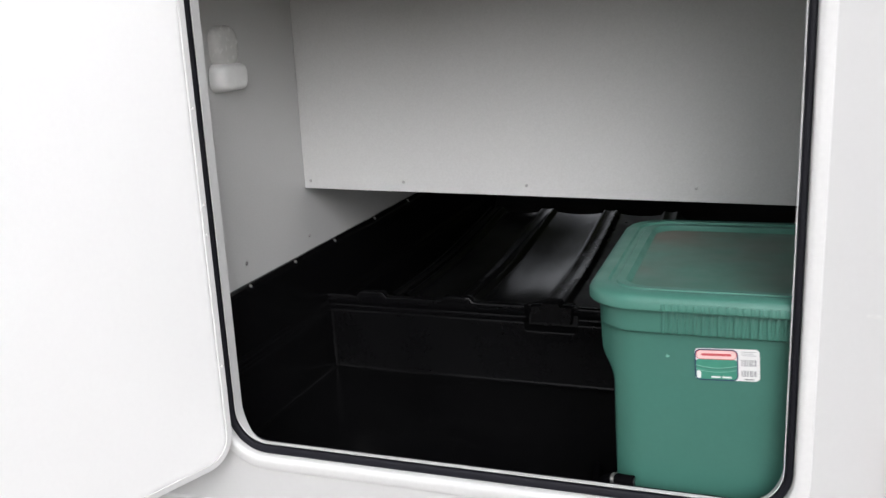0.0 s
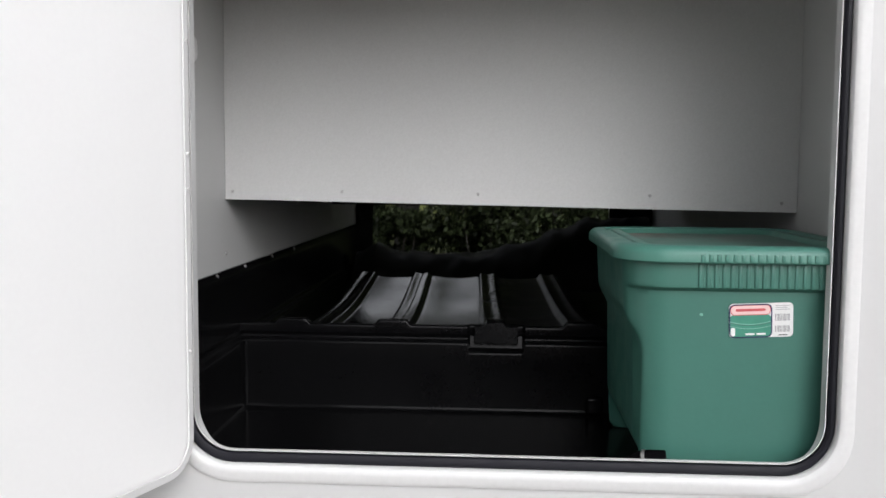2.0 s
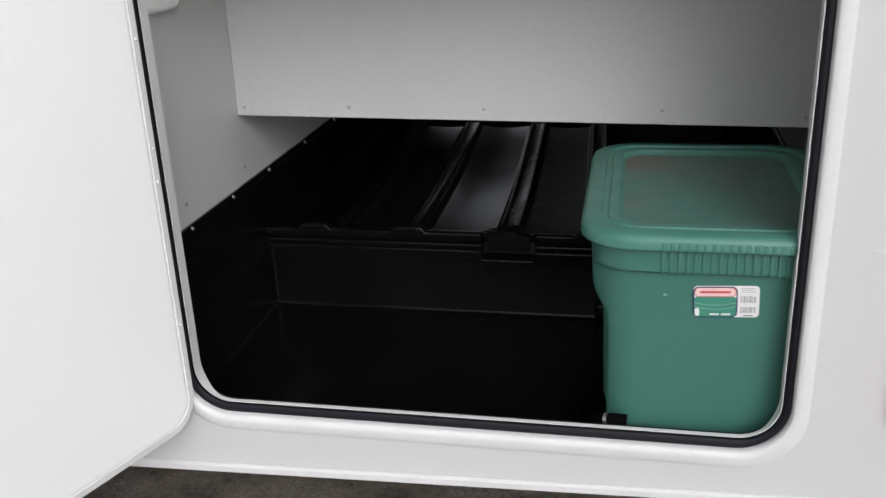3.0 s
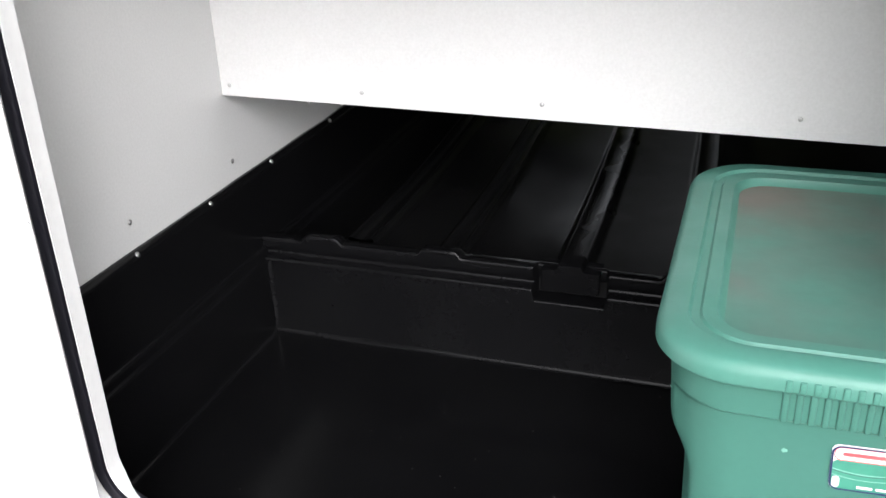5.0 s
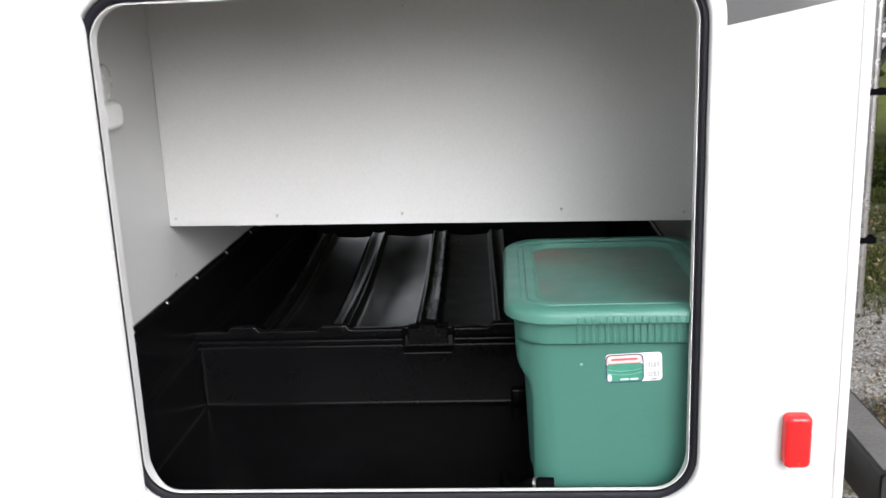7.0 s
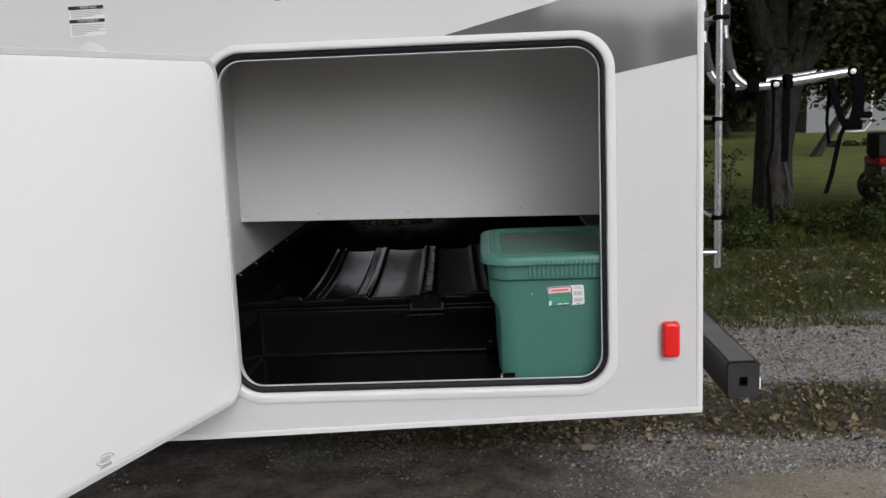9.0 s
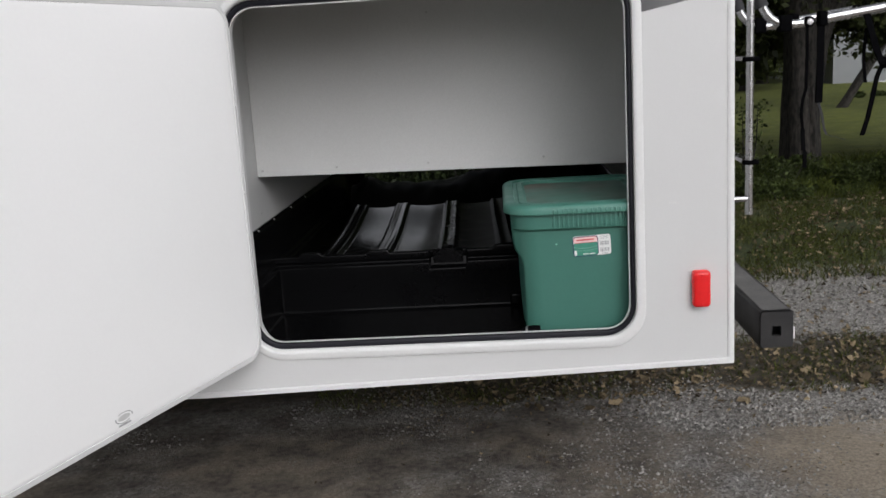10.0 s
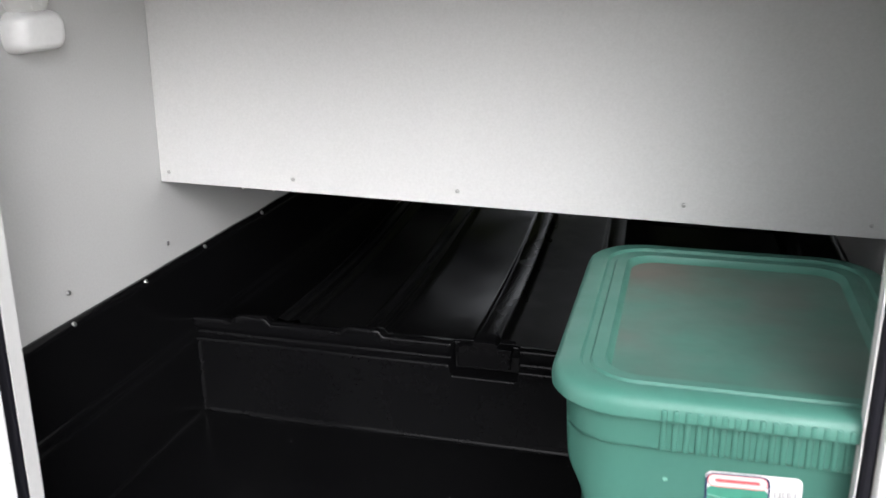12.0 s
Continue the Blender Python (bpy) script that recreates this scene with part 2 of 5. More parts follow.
def ground_material():
    m = bpy.data.materials.new("gravel_drive_and_lawn")
    m.use_nodes = True
    n, l = m.node_tree.nodes, m.node_tree.links
    b = n["Principled BSDF"]
    co = n.new("ShaderNodeTexCoord").outputs["Object"]
    sep = n.new("ShaderNodeSeparateXYZ")
    l.new(co, sep.inputs[0])

    def tex(sc, detail=5.0):
        t = n.new("ShaderNodeTexNoise")
        t.inputs["Scale"].default_value, t.inputs["Detail"].default_value = sc, detail
        l.new(co, t.inputs["Vector"])
        return t.outputs["Fac"]

    def ramp(fac, stops):
        r = n.new("ShaderNodeValToRGB")
        while len(r.color_ramp.elements) < len(stops):
            r.color_ramp.elements.new(0.5)
        for e, (at, c) in zip(r.color_ramp.elements, stops):
            e.position, e.color = at, (*c, 1)
        l.new(fac, r.inputs[0])
        return r.outputs[0]

    def calc(op, a, v=None, second=None):
        x = n.new("ShaderNodeMath")
        x.operation = op
        l.new(a, x.inputs[0])
        if second is not None:
            l.new(second, x.inputs[1])
        elif v is not None:
            x.inputs[1].default_value = v
        return x.outputs[0]

    def blend(fac, a, c):
        x = n.new("ShaderNodeMix")
        x.data_type = "RGBA"
        l.new(fac, x.inputs[0]), l.new(a, x.inputs[6]), l.new(c, x.inputs[7])
        return x.outputs[2]

    cells = n.new("ShaderNodeTexVoronoi")
    cells.inputs["Scale"].default_value = 110
    l.new(co, cells.inputs["Vector"])
    gravel = ramp(cells.outputs["Color"], [(0.0, (0.075, 0.071, 0.065)), (0.5, (0.255, 0.246, 0.232)), (1.0, (0.54, 0.525, 0.50))])
    dirt = ramp(tex(90), [(0.3, (0.215, 0.176, 0.128)), (0.7, (0.44, 0.370, 0.280))])
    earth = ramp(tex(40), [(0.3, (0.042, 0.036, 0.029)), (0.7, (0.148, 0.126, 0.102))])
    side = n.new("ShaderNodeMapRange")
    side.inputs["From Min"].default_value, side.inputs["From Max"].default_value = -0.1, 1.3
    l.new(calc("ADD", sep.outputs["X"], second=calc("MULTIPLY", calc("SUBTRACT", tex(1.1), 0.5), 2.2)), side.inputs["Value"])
    worn = n.new("ShaderNodeMapRange")
    worn.inputs["From Min"].default_value, worn.inputs["From Max"].default_value = 2.44, 2.26
    worn.inputs["To Min"].default_value = 0.12
    l.new(sep.outputs["Y"], worn.inputs["Value"])
    gravel = blend(calc("MULTIPLY", ramp(tex(1.6), [(0.40, (0, 0, 0)), (0.56, (0.9, 0.9, 0.9))]), second=worn.outputs[0]), gravel, dirt)
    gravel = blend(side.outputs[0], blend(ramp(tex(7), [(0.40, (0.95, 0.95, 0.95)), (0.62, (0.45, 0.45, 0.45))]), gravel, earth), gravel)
    soil = ramp(tex(26), [(0.3, (0.022, 0.018, 0.011)), (0.55, (0.058, 0.046, 0.027)), (0.75, (0.130, 0.100, 0.062))])
    grass = ramp(tex(30), [(0.3, (0.020, 0.027, 0.010)), (0.55, (0.050, 0.066, 0.020)), (0.75, (0.10, 0.112, 0.036))])
    lawn = ramp(tex(3), [(0.3, (0.070, 0.084, 0.010)), (0.7, (0.130, 0.150, 0.020))])
    deep = n.new("ShaderNodeMapRange")
    deep.inputs["From Min"].default_value, deep.inputs["From Max"].default_value = 7.8, 9.2
    l.new(sep.outputs["Y"], deep.inputs["Value"])
    grass = blend(deep.outputs[0], grass, lawn)
    wobble = calc("MULTIPLY", calc("SUBTRACT", tex(2.2), 0.5), 1.1)
    y = calc("ADD", sep.outputs["Y"], second=wobble)
    far = n.new("ShaderNodeMapRange")
    far.inputs["From Min"].default_value, far.inputs["From Max"].default_value = 4.35, 4.75
    l.new(y, far.inputs["Value"])
    near = n.new("ShaderNodeMapRange")
    near.inputs["From Min"].default_value, near.inputs["From Max"].default_value = 0.38, 0.26
    strip_y = calc("ADD", sep.outputs["Y"], second=calc("MULTIPLY", calc("SUBTRACT", tex(3.5), 0.5), 0.42))
    l.new(calc("ABSOLUTE", calc("SUBTRACT", strip_y, 2.97)), near.inputs["Value"])
    patch = calc("MULTIPLY", near.outputs[0], 0.92)
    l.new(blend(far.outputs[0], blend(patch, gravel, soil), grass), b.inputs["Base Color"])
    b.inputs["Roughness"].default_value = 0.9
    bp = n.new("ShaderNodeBump")
    bp.inputs["Strength"].default_value, bp.inputs["Distance"].default_value = 0.85, 0.008
    l.new(calc("ADD", tex(220), second=tex(60)), bp.inputs["Height"])
    l.new(bp.outputs["Normal"], b.inputs["Normal"])
    return m


GROUND = ground_material()


def bark_material():
    """Dark bark with long upright furrows."""
    m = bpy.data.materials.new("dark_furrowed_bark")
    m.use_nodes = True
    n, l = m.node_tree.nodes, m.node_tree.links
    mp = n.new("ShaderNodeMapping")
    mp.inputs["Scale"].default_value = (1.0, 1.0, 0.36)
    l.new(n.new("ShaderNodeTexCoord").outputs["Object"], mp.inputs["Vector"])
    t = n.new("ShaderNodeTexNoise")
    t.inputs["Scale"].default_value, t.inputs["Detail"].default_value = 34, 8
    l.new(mp.outputs[0], t.inputs["Vector"])
    r = n.new("ShaderNodeValToRGB")
    for e, (at, c) in zip(r.color_ramp.elements, ((0.36, (0.005, 0.0045, 0.0035)), (0.70, (0.044, 0.038, 0.031)))):
        e.position, e.color = at, (*c, 1)
    l.new(t.outputs["Fac"], r.inputs[0])
    b = n["Principled BSDF"]
    l.new(r.outputs[0], b.inputs["Base Color"])
    b.inputs["Roughness"].default_value = 0.9
    bp = n.new("ShaderNodeBump")
    bp.inputs["Strength"].default_value, bp.inputs["Distance"].default_value = 0.9, 0.02
    l.new(t.outputs["Fac"], bp.inputs["Height"])
    l.new(bp.outputs["Normal"], b.inputs["Normal"])
    return m


BARK = bark_material()

# ---- building helpers ----
def part(name, geo, mat, parent=None, label="", sharp=35):
    """One mesh object from a bmesh or (verts, faces), under a thing or a part."""
    me = bpy.data.meshes.new(name)
    if isinstance(geo, tuple):
        me.from_pydata([tuple(v) for v in geo[0]], [], geo[1])
    else:
        bmesh.ops.recalc_face_normals(geo, faces=geo.faces[:])
        geo.to_mesh(me)
        geo.free()
    me.validate()
    me.materials.append(mat)
    me.shade_smooth()
    me.set_sharp_from_angle(angle=radians(sharp))
    ob = new(name, me)
    if parent:
        ob.parent = parent
    if label:
        ob["label"] = label
    return ob


def fix_normals(ob):
    bm = bmesh.new()
    bm.from_mesh(ob.data)
    bmesh.ops.recalc_face_normals(bm, faces=bm.faces[:])
    bm.to_mesh(ob.data)
    bm.free()
    return ob


def box(x0, x1, y0, y1, z0, z1, bevel=0.0, seg=2):
    bm = bmesh.new()
    bmesh.ops.create_cube(bm, size=1, matrix=Matrix.LocRotScale(((x0 + x1) / 2, (y0 + y1) / 2, (z0 + z1) / 2), None, (x1 - x0, y1 - y0, z1 - z0)))
    if bevel:
        bmesh.ops.bevel(bm, geom=bm.edges[:], offset=bevel, segments=seg, affect="EDGES", profile=0.5)
    return bm


def rounded(a0, a1, b0, b1, r, n=8):
    """Points of a rounded rectangle, anticlockwise from the lower left corner."""
    r = max(r, 1e-4)
    out = []
    for ca, cb, start in ((a0 + r, b0 + r, 180), (a1 - r, b0 + r, 270), (a1 - r, b1 - r, 0), (a0 + r, b1 - r, 90)):
        for i in range(n + 1):
            w = radians(start + 90 * i / n)
            out.append((ca + r * math.cos(w), cb + r * math.sin(w)))
    return out


def loft(loops, cap0=False, cap1=False, closed=False):
    """Quads between loops of equal length; optional end caps, or the last loop joined to the first."""
    k = len(loops[0])
    verts = [p for lp in loops for p in lp]
    faces = []
    count = len(loops)
    for i in range(count if closed else count - 1):
        a, b = i * k, ((i + 1) % count) * k
        faces += [(a + j, a + (j + 1) % k, b + (j + 1) % k, b + j) for j in range(k)]
    if cap0:
        faces.append(tuple(range(k))[::-1])
    if cap1:
        faces.append(tuple(range((count - 1) * k, count * k)))
    return verts, faces


def frame_sweep(x0, x1, z0, z1, r, profile, n=10):
    """A closed section of (outward offset, y) swept round a rounded rectangle in the xz plane."""
    loops = []
    for off, y in profile:
        wide = max(0.0, off - 0.0205)
        loops.append([(a, y, b) for a, b in rounded(x0 - off, x1 + off * 0.75 + wide * 0.75, z0 - off - wide * 0.66, z1 + off + wide * 0.25, r + off, n)])
    return loft(loops, closed=True)


def tube(points, r, n=12, smooth=0):
    """A round tube along points; smooth: rounds of corner cutting."""
    pts = [Vector(p) for p in points]
    for _ in range(smooth):
        cut = [pts[0]]
        for a, b in zip(pts, pts[1:]):
            cut += [a.lerp(b, 0.25), a.lerp(b, 0.75)]
        pts = cut + [pts[-1]]
    side = None
    loops = []
    for i, p in enumerate(pts):
        d = (pts[min(i + 1, len(pts) - 1)] - pts[max(i - 1, 0)]).normalized()
        if side is None:
            side = d.orthogonal().normalized()
        side = (side - d * side.dot(d)).normalized()
        up = d.cross(side)
        rr = r[i] if isinstance(r, (list, tuple)) else r
        loops.append([tuple(p + rr * (math.cos(2 * math.pi * j / n) * side + math.sin(2 * math.pi * j / n) * up)) for j in range(n)])
    return loft(loops, True, True)


def plate(outer, holes, y0, y1):
    """A slab between y0 and y1 with an outline and holes given in x and z."""
    from mathutils.geometry import tessellate_polygon
    polys = [outer, *holes]
    flat = [p for poly in polys for p in poly]
    tris = tessellate_polygon([[Vector((a, b, 0)) for a, b in poly] for poly in polys])
    k = len(flat)
    verts = [(a, y0, b) for a, b in flat] + [(a, y1, b) for a, b in flat]
    faces = [tuple(t) for t in tris] + [tuple(i + k for i in t)[::-1] for t in tris]
    at = 0
    for poly in polys:
        m = len(poly)
        faces += [(at + j, at + (j + 1) % m, at + (j + 1) % m + k, at + j + k) for j in range(m)]
        at += m
    return verts, faces


def thing(name, at=(0, 0, 0)):
    ob = new(name)
    ob.location = at
    ob.empty_display_size = 0.05
    return ob


def under(child, parent):
    """Parents without moving."""
    child.parent = parent
    child.matrix_parent_inverse = Matrix.Translation(-parent.location)
    return child

# ---- ground ----
def ground():
    """One sheet, finely cut near the trailer, reaching the horizon."""
    xs = np.unique(np.concatenate([[-900, -300, -100, -40, -20, -10, -6], np.arange(-4, 5.01, 0.08), [6, 8, 12, 20, 40, 100, 300, 900]]))
    ys = np.unique(np.concatenate([[-900, -300, -100, -40, -15, -6, -3], np.arange(-1.5, 9.01, 0.08), [10, 12, 16, 22, 40, 100, 300, 900]]))
    verts = []
    for y in ys:
        for x in xs:
            near = max(0.0, 1 - max(abs(x) / 8, abs(y - 3) / 9))
            h = 0.016 * noise.noise((x * 1.1, y * 1.1, 0)) + 0.008 * noise.noise((x * 4, y * 4, 3))
            if y > 9:
                h -= min(0.25, 0.02 * (y - 9))
            verts.append((float(x), float(y), h * min(1, near * 3) if y <= 9 else h))
    k = len(xs)
    faces = [(j * k + i, j * k + i + 1, (j + 1) * k + i + 1, (j + 1) * k + i) for j in range(len(ys) - 1) for i in range(k - 1)]
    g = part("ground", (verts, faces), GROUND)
    return tagged(g, "grey gravel drive with grass strips and lawn beyond", "ground", kind="structure")


ground()


def height(x, y):
    return 0.016 * noise.noise((x * 1.1, y * 1.1, 0)) + 0.008 * noise.noise((x * 4, y * 4, 3))


# ---- trailer ----
WALL, LIP = 1.465, 1.4915
OX0, OX1, OZ0, OZ1, ORAD = -0.8565, 0.1185, 0.635, 1.500, 0.062
FARWALL = 3.90
trailer = tagged(thing("travel_trailer"), "white travel trailer with an open rear storage hatch", "travel trailer")

outline = [(-5.2, 0.44), (-1.0, 0.497), (0.3755, 0.538), (0.3740, 1.62), (0.372, 2.95), (-5.2, 2.95)]
hole = rounded(OX0 - 0.020, OX1 + 0.015, OZ0 - 0.020, OZ1 + 0.020, ORAD + 0.020, 10)
side_wall = part("side_wall", plate(outline, [hole], WALL, WALL + 0.03), GELCOAT, trailer, "smooth white gelcoat side wall")
far_hole = rounded(-0.912, 0.07, 0.64, 1.50, 0.06, 8)
part("far_side_wall", plate([(-5.2, 0.5), (0.36, 0.53), (0.352, 2.95), (-5.2, 2.95)], [far_hole], FARWALL - 0.03, FARWALL), GELCOAT, trailer)
part("rear_wall", box(0.325, 0.352, WALL + 0.03, FARWALL - 0.03, 0.53, 2.95), GELCOAT, trailer)
part("front_wall", box(-5.2, -5.17, WALL + 0.03, FARWALL - 0.03, 0.48, 2.95), GELCOAT, trailer)
part("roof", box(-5.2, 0.352, WALL, FARWALL, 2.951, 2.99, 0.01), GELCOAT, trailer)
part("underbelly", box(-5.17, 0.325, WALL + 0.03, FARWALL - 0.03, 0.515, 0.537), UNDERSIDE, trailer, "black underbelly sheet")

# bottom rail and rear corner rail
def strip(points, depth, thick, y):
    """A folded rail along points in x and z, standing proud of the wall towards -y."""
    loops = []
    for x, z in points:
        loops.append([(x, y, z), (x, y - depth, z + 0.001), (x, y - depth, z + thick), (x, y - depth * 0.4, z + thick + 0.003), (x, y, z + thick + 0.003)])
    return loft(loops, True, True)


part("bottom_rail", strip([(-5.2, 0.436), (-1.0, 0.491), (0.378, 0.5325)], 0.006, 0.012, WALL - 0.0005), TRIM_WHITE, trailer, "bright white bottom rail")
corner = []
for x, z in ((0.3755, 0.536), (0.3740, 1.62), (0.372, 2.95)):
    corner.append([(x - 0.0115, WALL - 0.0005, z), (x - 0.0110, WALL - 0.002, z), (x - 0.006, WALL - 0.0035, z), (x - 0.002, WALL - 0.004, z), (x + 0.005, WALL - 0.002, z), (x + 0.006, WALL + 0.02, z), (x + 0.002, WALL + 0.02, z)])
part("corner_rail", loft(corner, True, True), TRIM_WHITE, trailer, "white rear corner moulding")

# hatch frame: outer flange, rubber seal, thin inner lip and side returns
hatch_frame = fix_normals(part("hatch_frame", frame_sweep(OX0, OX1, OZ0, OZ1, ORAD, [(0.0365, WALL - 0.0003), (0.0361, WALL - 0.0032), (0.0348, WALL - 0.0044), (0.0320, WALL - 0.0050), (0.0275, WALL - 0.0060), (0.0245, WALL - 0.0058), (0.0215, WALL - 0.0035), (0.0198, WALL + 0.0005), (0.0192, WALL + 0.004), (0.0192, WALL + 0.030), (0.0215, WALL + 0.030), (0.0215, WALL - 0.0003)]), TRIM_WHITE, trailer, "white aluminium hatch frame"))
fix_normals(part("seal", frame_sweep(OX0, OX1, OZ0, OZ1, ORAD, [(0.0190, WALL + 0.022), (0.0190, WALL + 0.009), (0.016, WALL + 0.006), (0.009, WALL + 0.006), (0.0045, WALL + 0.009), (0.004, WALL + 0.030), (0.006, WALL + 0.032)]), RUBBER, hatch_frame, "black rubber seal"))
fix_normals(part("inner_lip", frame_sweep(OX0, OX1, OZ0, OZ1, ORAD, [(0.0022, LIP - 0.0140), (0.0015, LIP - 0.0146), (0.0, LIP - 0.0146), (0.0, LIP - 0.007), (0.0022, LIP - 0.007)]), TRIM_WHITE, hatch_frame, "thin bright lip"))


def ease(v):
    v = max(0.0, min(1.0, v))
    return v * v * (3 - 2 * v)


def edge_strip(first, last, off, y0, y1):
    """An open band along part of the opening's edge, by corner steps, running out to nothing at both ends."""
    pts = rounded(OX0 - off, OX1 + off, OZ0 - off, OZ1 + off, ORAD + off, 10)
    pts = (pts + pts)[first:last]
    m = len(pts)
    deep = [y0 + 0.001 + (y1 - y0 - 0.001) * ease(min(i, m - 1 - i) / 6) for i in range(m)]
    return [(a, y0, b) for a, b in pts] + [(a, y, b) for (a, b), y in zip(pts, deep)], [(i, i + 1, m + i + 1, m + i) for i in range(m - 1)]


part("side_return", edge_strip(14, 53, 0.0008, LIP - 0.0068, LIP + 0.010), TRIM_WHITE, hatch_frame, "white inner return")
part("sill_edge", edge_strip(7, 16, 0.0030, LIP - 0.0068, LIP + 0.003), BLACK_PLASTIC, hatch_frame, "black sill edge")

# hatch door, swung open on its near edge
DOOR_ANGLE = 19.0
dd = Vector((-math.sin(radians(DOOR_ANGLE)), -math.cos(radians(DOOR_ANGLE)), 0))
dn = Vector((math.cos(radians(DOOR_ANGLE)), -math.sin(radians(DOOR_ANGLE)), 0))
hinge = Vector((-0.847, 1.446, 0))
DZ0, DZ1, DW = 0.609, 1.514, 0.985


def on_door(u, v, w):
    """u along the door from its hinged edge, v the height, w outwards from its inner face."""
    return tuple(hinge + dd * u + dn * w + Vector((0, 0, v)))


def door_loops(profile, r):
    return [[on_door(a, b, w) for a, b in rounded(off, DW - off, DZ0 + off, DZ1 - off, max(r - off, 0.004), 8)] for off, w in profile]


hatch_door = fix_normals(part("hatch_door", loft(door_loops([(0.004, -0.030), (0.0, -0.026), (0.0, -0.004), (0.002, 0.0), (0.013, 0.0005), (0.0145, -0.0015)], 0.058), cap0=True), TRIM_WHITE, trailer, "white hatch door swung wide open"))
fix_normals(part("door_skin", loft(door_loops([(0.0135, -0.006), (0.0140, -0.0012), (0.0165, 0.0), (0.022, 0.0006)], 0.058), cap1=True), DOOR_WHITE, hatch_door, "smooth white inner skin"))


def screw_on(name, at, normal, r, parent, mat=SCREW, h=0.0025):
    """A domed cross-head screw lying on a surface."""
    rings = [(1.0, 0.0), (0.95, 0.45), (0.7, 0.85), (0.3, 1.0)]
    m = Matrix.Translation(at) @ Vector(normal).to_track_quat("Z", "Y").to_matrix().to_4x4()
    loops = [[tuple(m @ Vector((r * k * math.cos(math.pi * j / 5), r * k * math.sin(math.pi * j / 5), h * q))) for j in range(10)] for k, q in rings]
    return part(name, loft(loops, True, True), mat, parent)


for z in (1.268, 1.10, 1.047, 0.80):
    screw_on("hinge_screw", on_door(0.007, z, 0.0004), dn, 0.003, hatch_door, TRIM_WHITE)
# oval maker's sticker near the lower edge of the door skin
def oval_ring(a0, a1, rx, rz, width, lift):
    """Part of an oval ring on the door skin, between two angles in degrees."""
    ring = [[on_door(0.530 + (rx - k) * math.cos(radians(w)), 0.648 + (rz - k * 0.6) * math.sin(radians(w)), lift) for w in np.linspace(a0, a1, 20)] for k in (0.0, width)]
    return [p for r in ring for p in r], [(i, i + 1, 21 + i, 20 + i) for i in range(19)]


sticker = part("oval_sticker", oval_ring(50, 190, 0.026, 0.0115, 0.0018, 0.0014), INK, hatch_door, "small oval outline sticker")
part("oval_arc", oval_ring(230, 375, 0.026, 0.0115, 0.0018, 0.0014), INK, hatch_door)
part("oval_fill", ([on_door(0.530 + 0.019 * math.cos(w * math.pi / 12), 0.648 + 0.0065 * math.sin(w * math.pi / 12), 0.0012) for w in range(24)], [tuple(range(24))]), FAINT_GREY, hatch_door)
bar = [on_door(0.530 + a, 0.6335 + b, 0.0014) for a, b in ((-0.018, -0.002), (0.018, -0.002), (0.018, 0.002), (-0.018, 0.002))]
part("print_bar", (bar, [(0, 1, 2, 3)]), GREY_INK, hatch_door)

# round hold-back catch on the wall above the door
catch = []
for r, y in ((0.050, WALL - 0.0005), (0.049, WALL - 0.004), (0.044, WALL - 0.0065), (0.020, WALL - 0.0080), (0.006, WALL - 0.0080)):
    catch.append([(-1.175 + r * math.cos(j * math.pi / 12), y, 1.513 + r * math.sin(j * math.pi / 12)) for j in range(24)])
fix_normals(part("door_catch", loft(catch, cap1=True), GELCOAT, trailer, "round white door holder"))

# decals
def decal(name, points, mat, parent, label="", y=WALL - 0.0012):
    v, f = plate(points, [], y, WALL - 0.0002)
    return part(name, (v, f), mat, parent, label)


decal("grey_stripe", [(-0.270, 1.5415), (0.008, 1.612), (0.120, 1.639), (0.3625, 1.694), (0.3640, 1.4685), (0.1385, 1.4255), (0.138, 1.446), (0.132, 1.484), (0.112, 1.510), (0.07, 1.526), (0.0, 1.5300)], STRIPE, trailer, "silver-grey swoosh decal")
WX, WZ = 0.0515, -0.0185
warning = decal("warning_sticker", [(-1.275 + WX, 1.596 + WZ), (-1.184 + WX, 1.600 + WZ), (-1.182 + WX, 1.674 + WZ), (-1.273 + WX, 1.673 + WZ)], PAPER, trailer, "white warning sticker with black headings")
for z in (1.6675 + WZ, 1.6345 + WZ):
    decal("heading_bar", [(-1.274 + WX, z - 0.0045), (-1.183 + WX, z - 0.0035), (-1.183 + WX, z + 0.0055), (-1.274 + WX, z + 0.0045)], INK, warning, "black heading", WALL - 0.0020)
for z, w in ((1.659, .088), (1.655, .080), (1.651, .086), (1.647, .06), (1.643, .03), (1.625, .086), (1.621, .082), (1.617, .088), (1.613, .07), (1.609, .085), (1.605, .04), (1.601, .03)):
    z += WZ
    decal("print_bar", [(-1.270 + WX, z - 0.0009), (-1.270 + WX + w, z - 0.0005), (-1.270 + WX + w, z + 0.0011), (-1.270 + WX, z + 0.0007)], GREY_INK, warning, "", WALL - 0.0020)


def lettering(words, size, at, mat, parent, normal_turn=(90, 0, 0)):
    cu = bpy.data.curves.new("lettering", "FONT")
    cu.body, cu.size, cu.extrude, cu.align_x, cu.align_y = words, size, 0.0002, "CENTER", "CENTER"
    tmp = new("tmp", cu)
    me = bpy.data.meshes.new_from_object(tmp.evaluated_get(bpy.context.evaluated_depsgraph_get()))
    bpy.data.objects.remove(tmp)
    me.materials.append(mat)
    ob = new("lettering", me)
    ob.matrix_world = pose(*at, *normal_turn)
    ob.parent = parent
    return ob


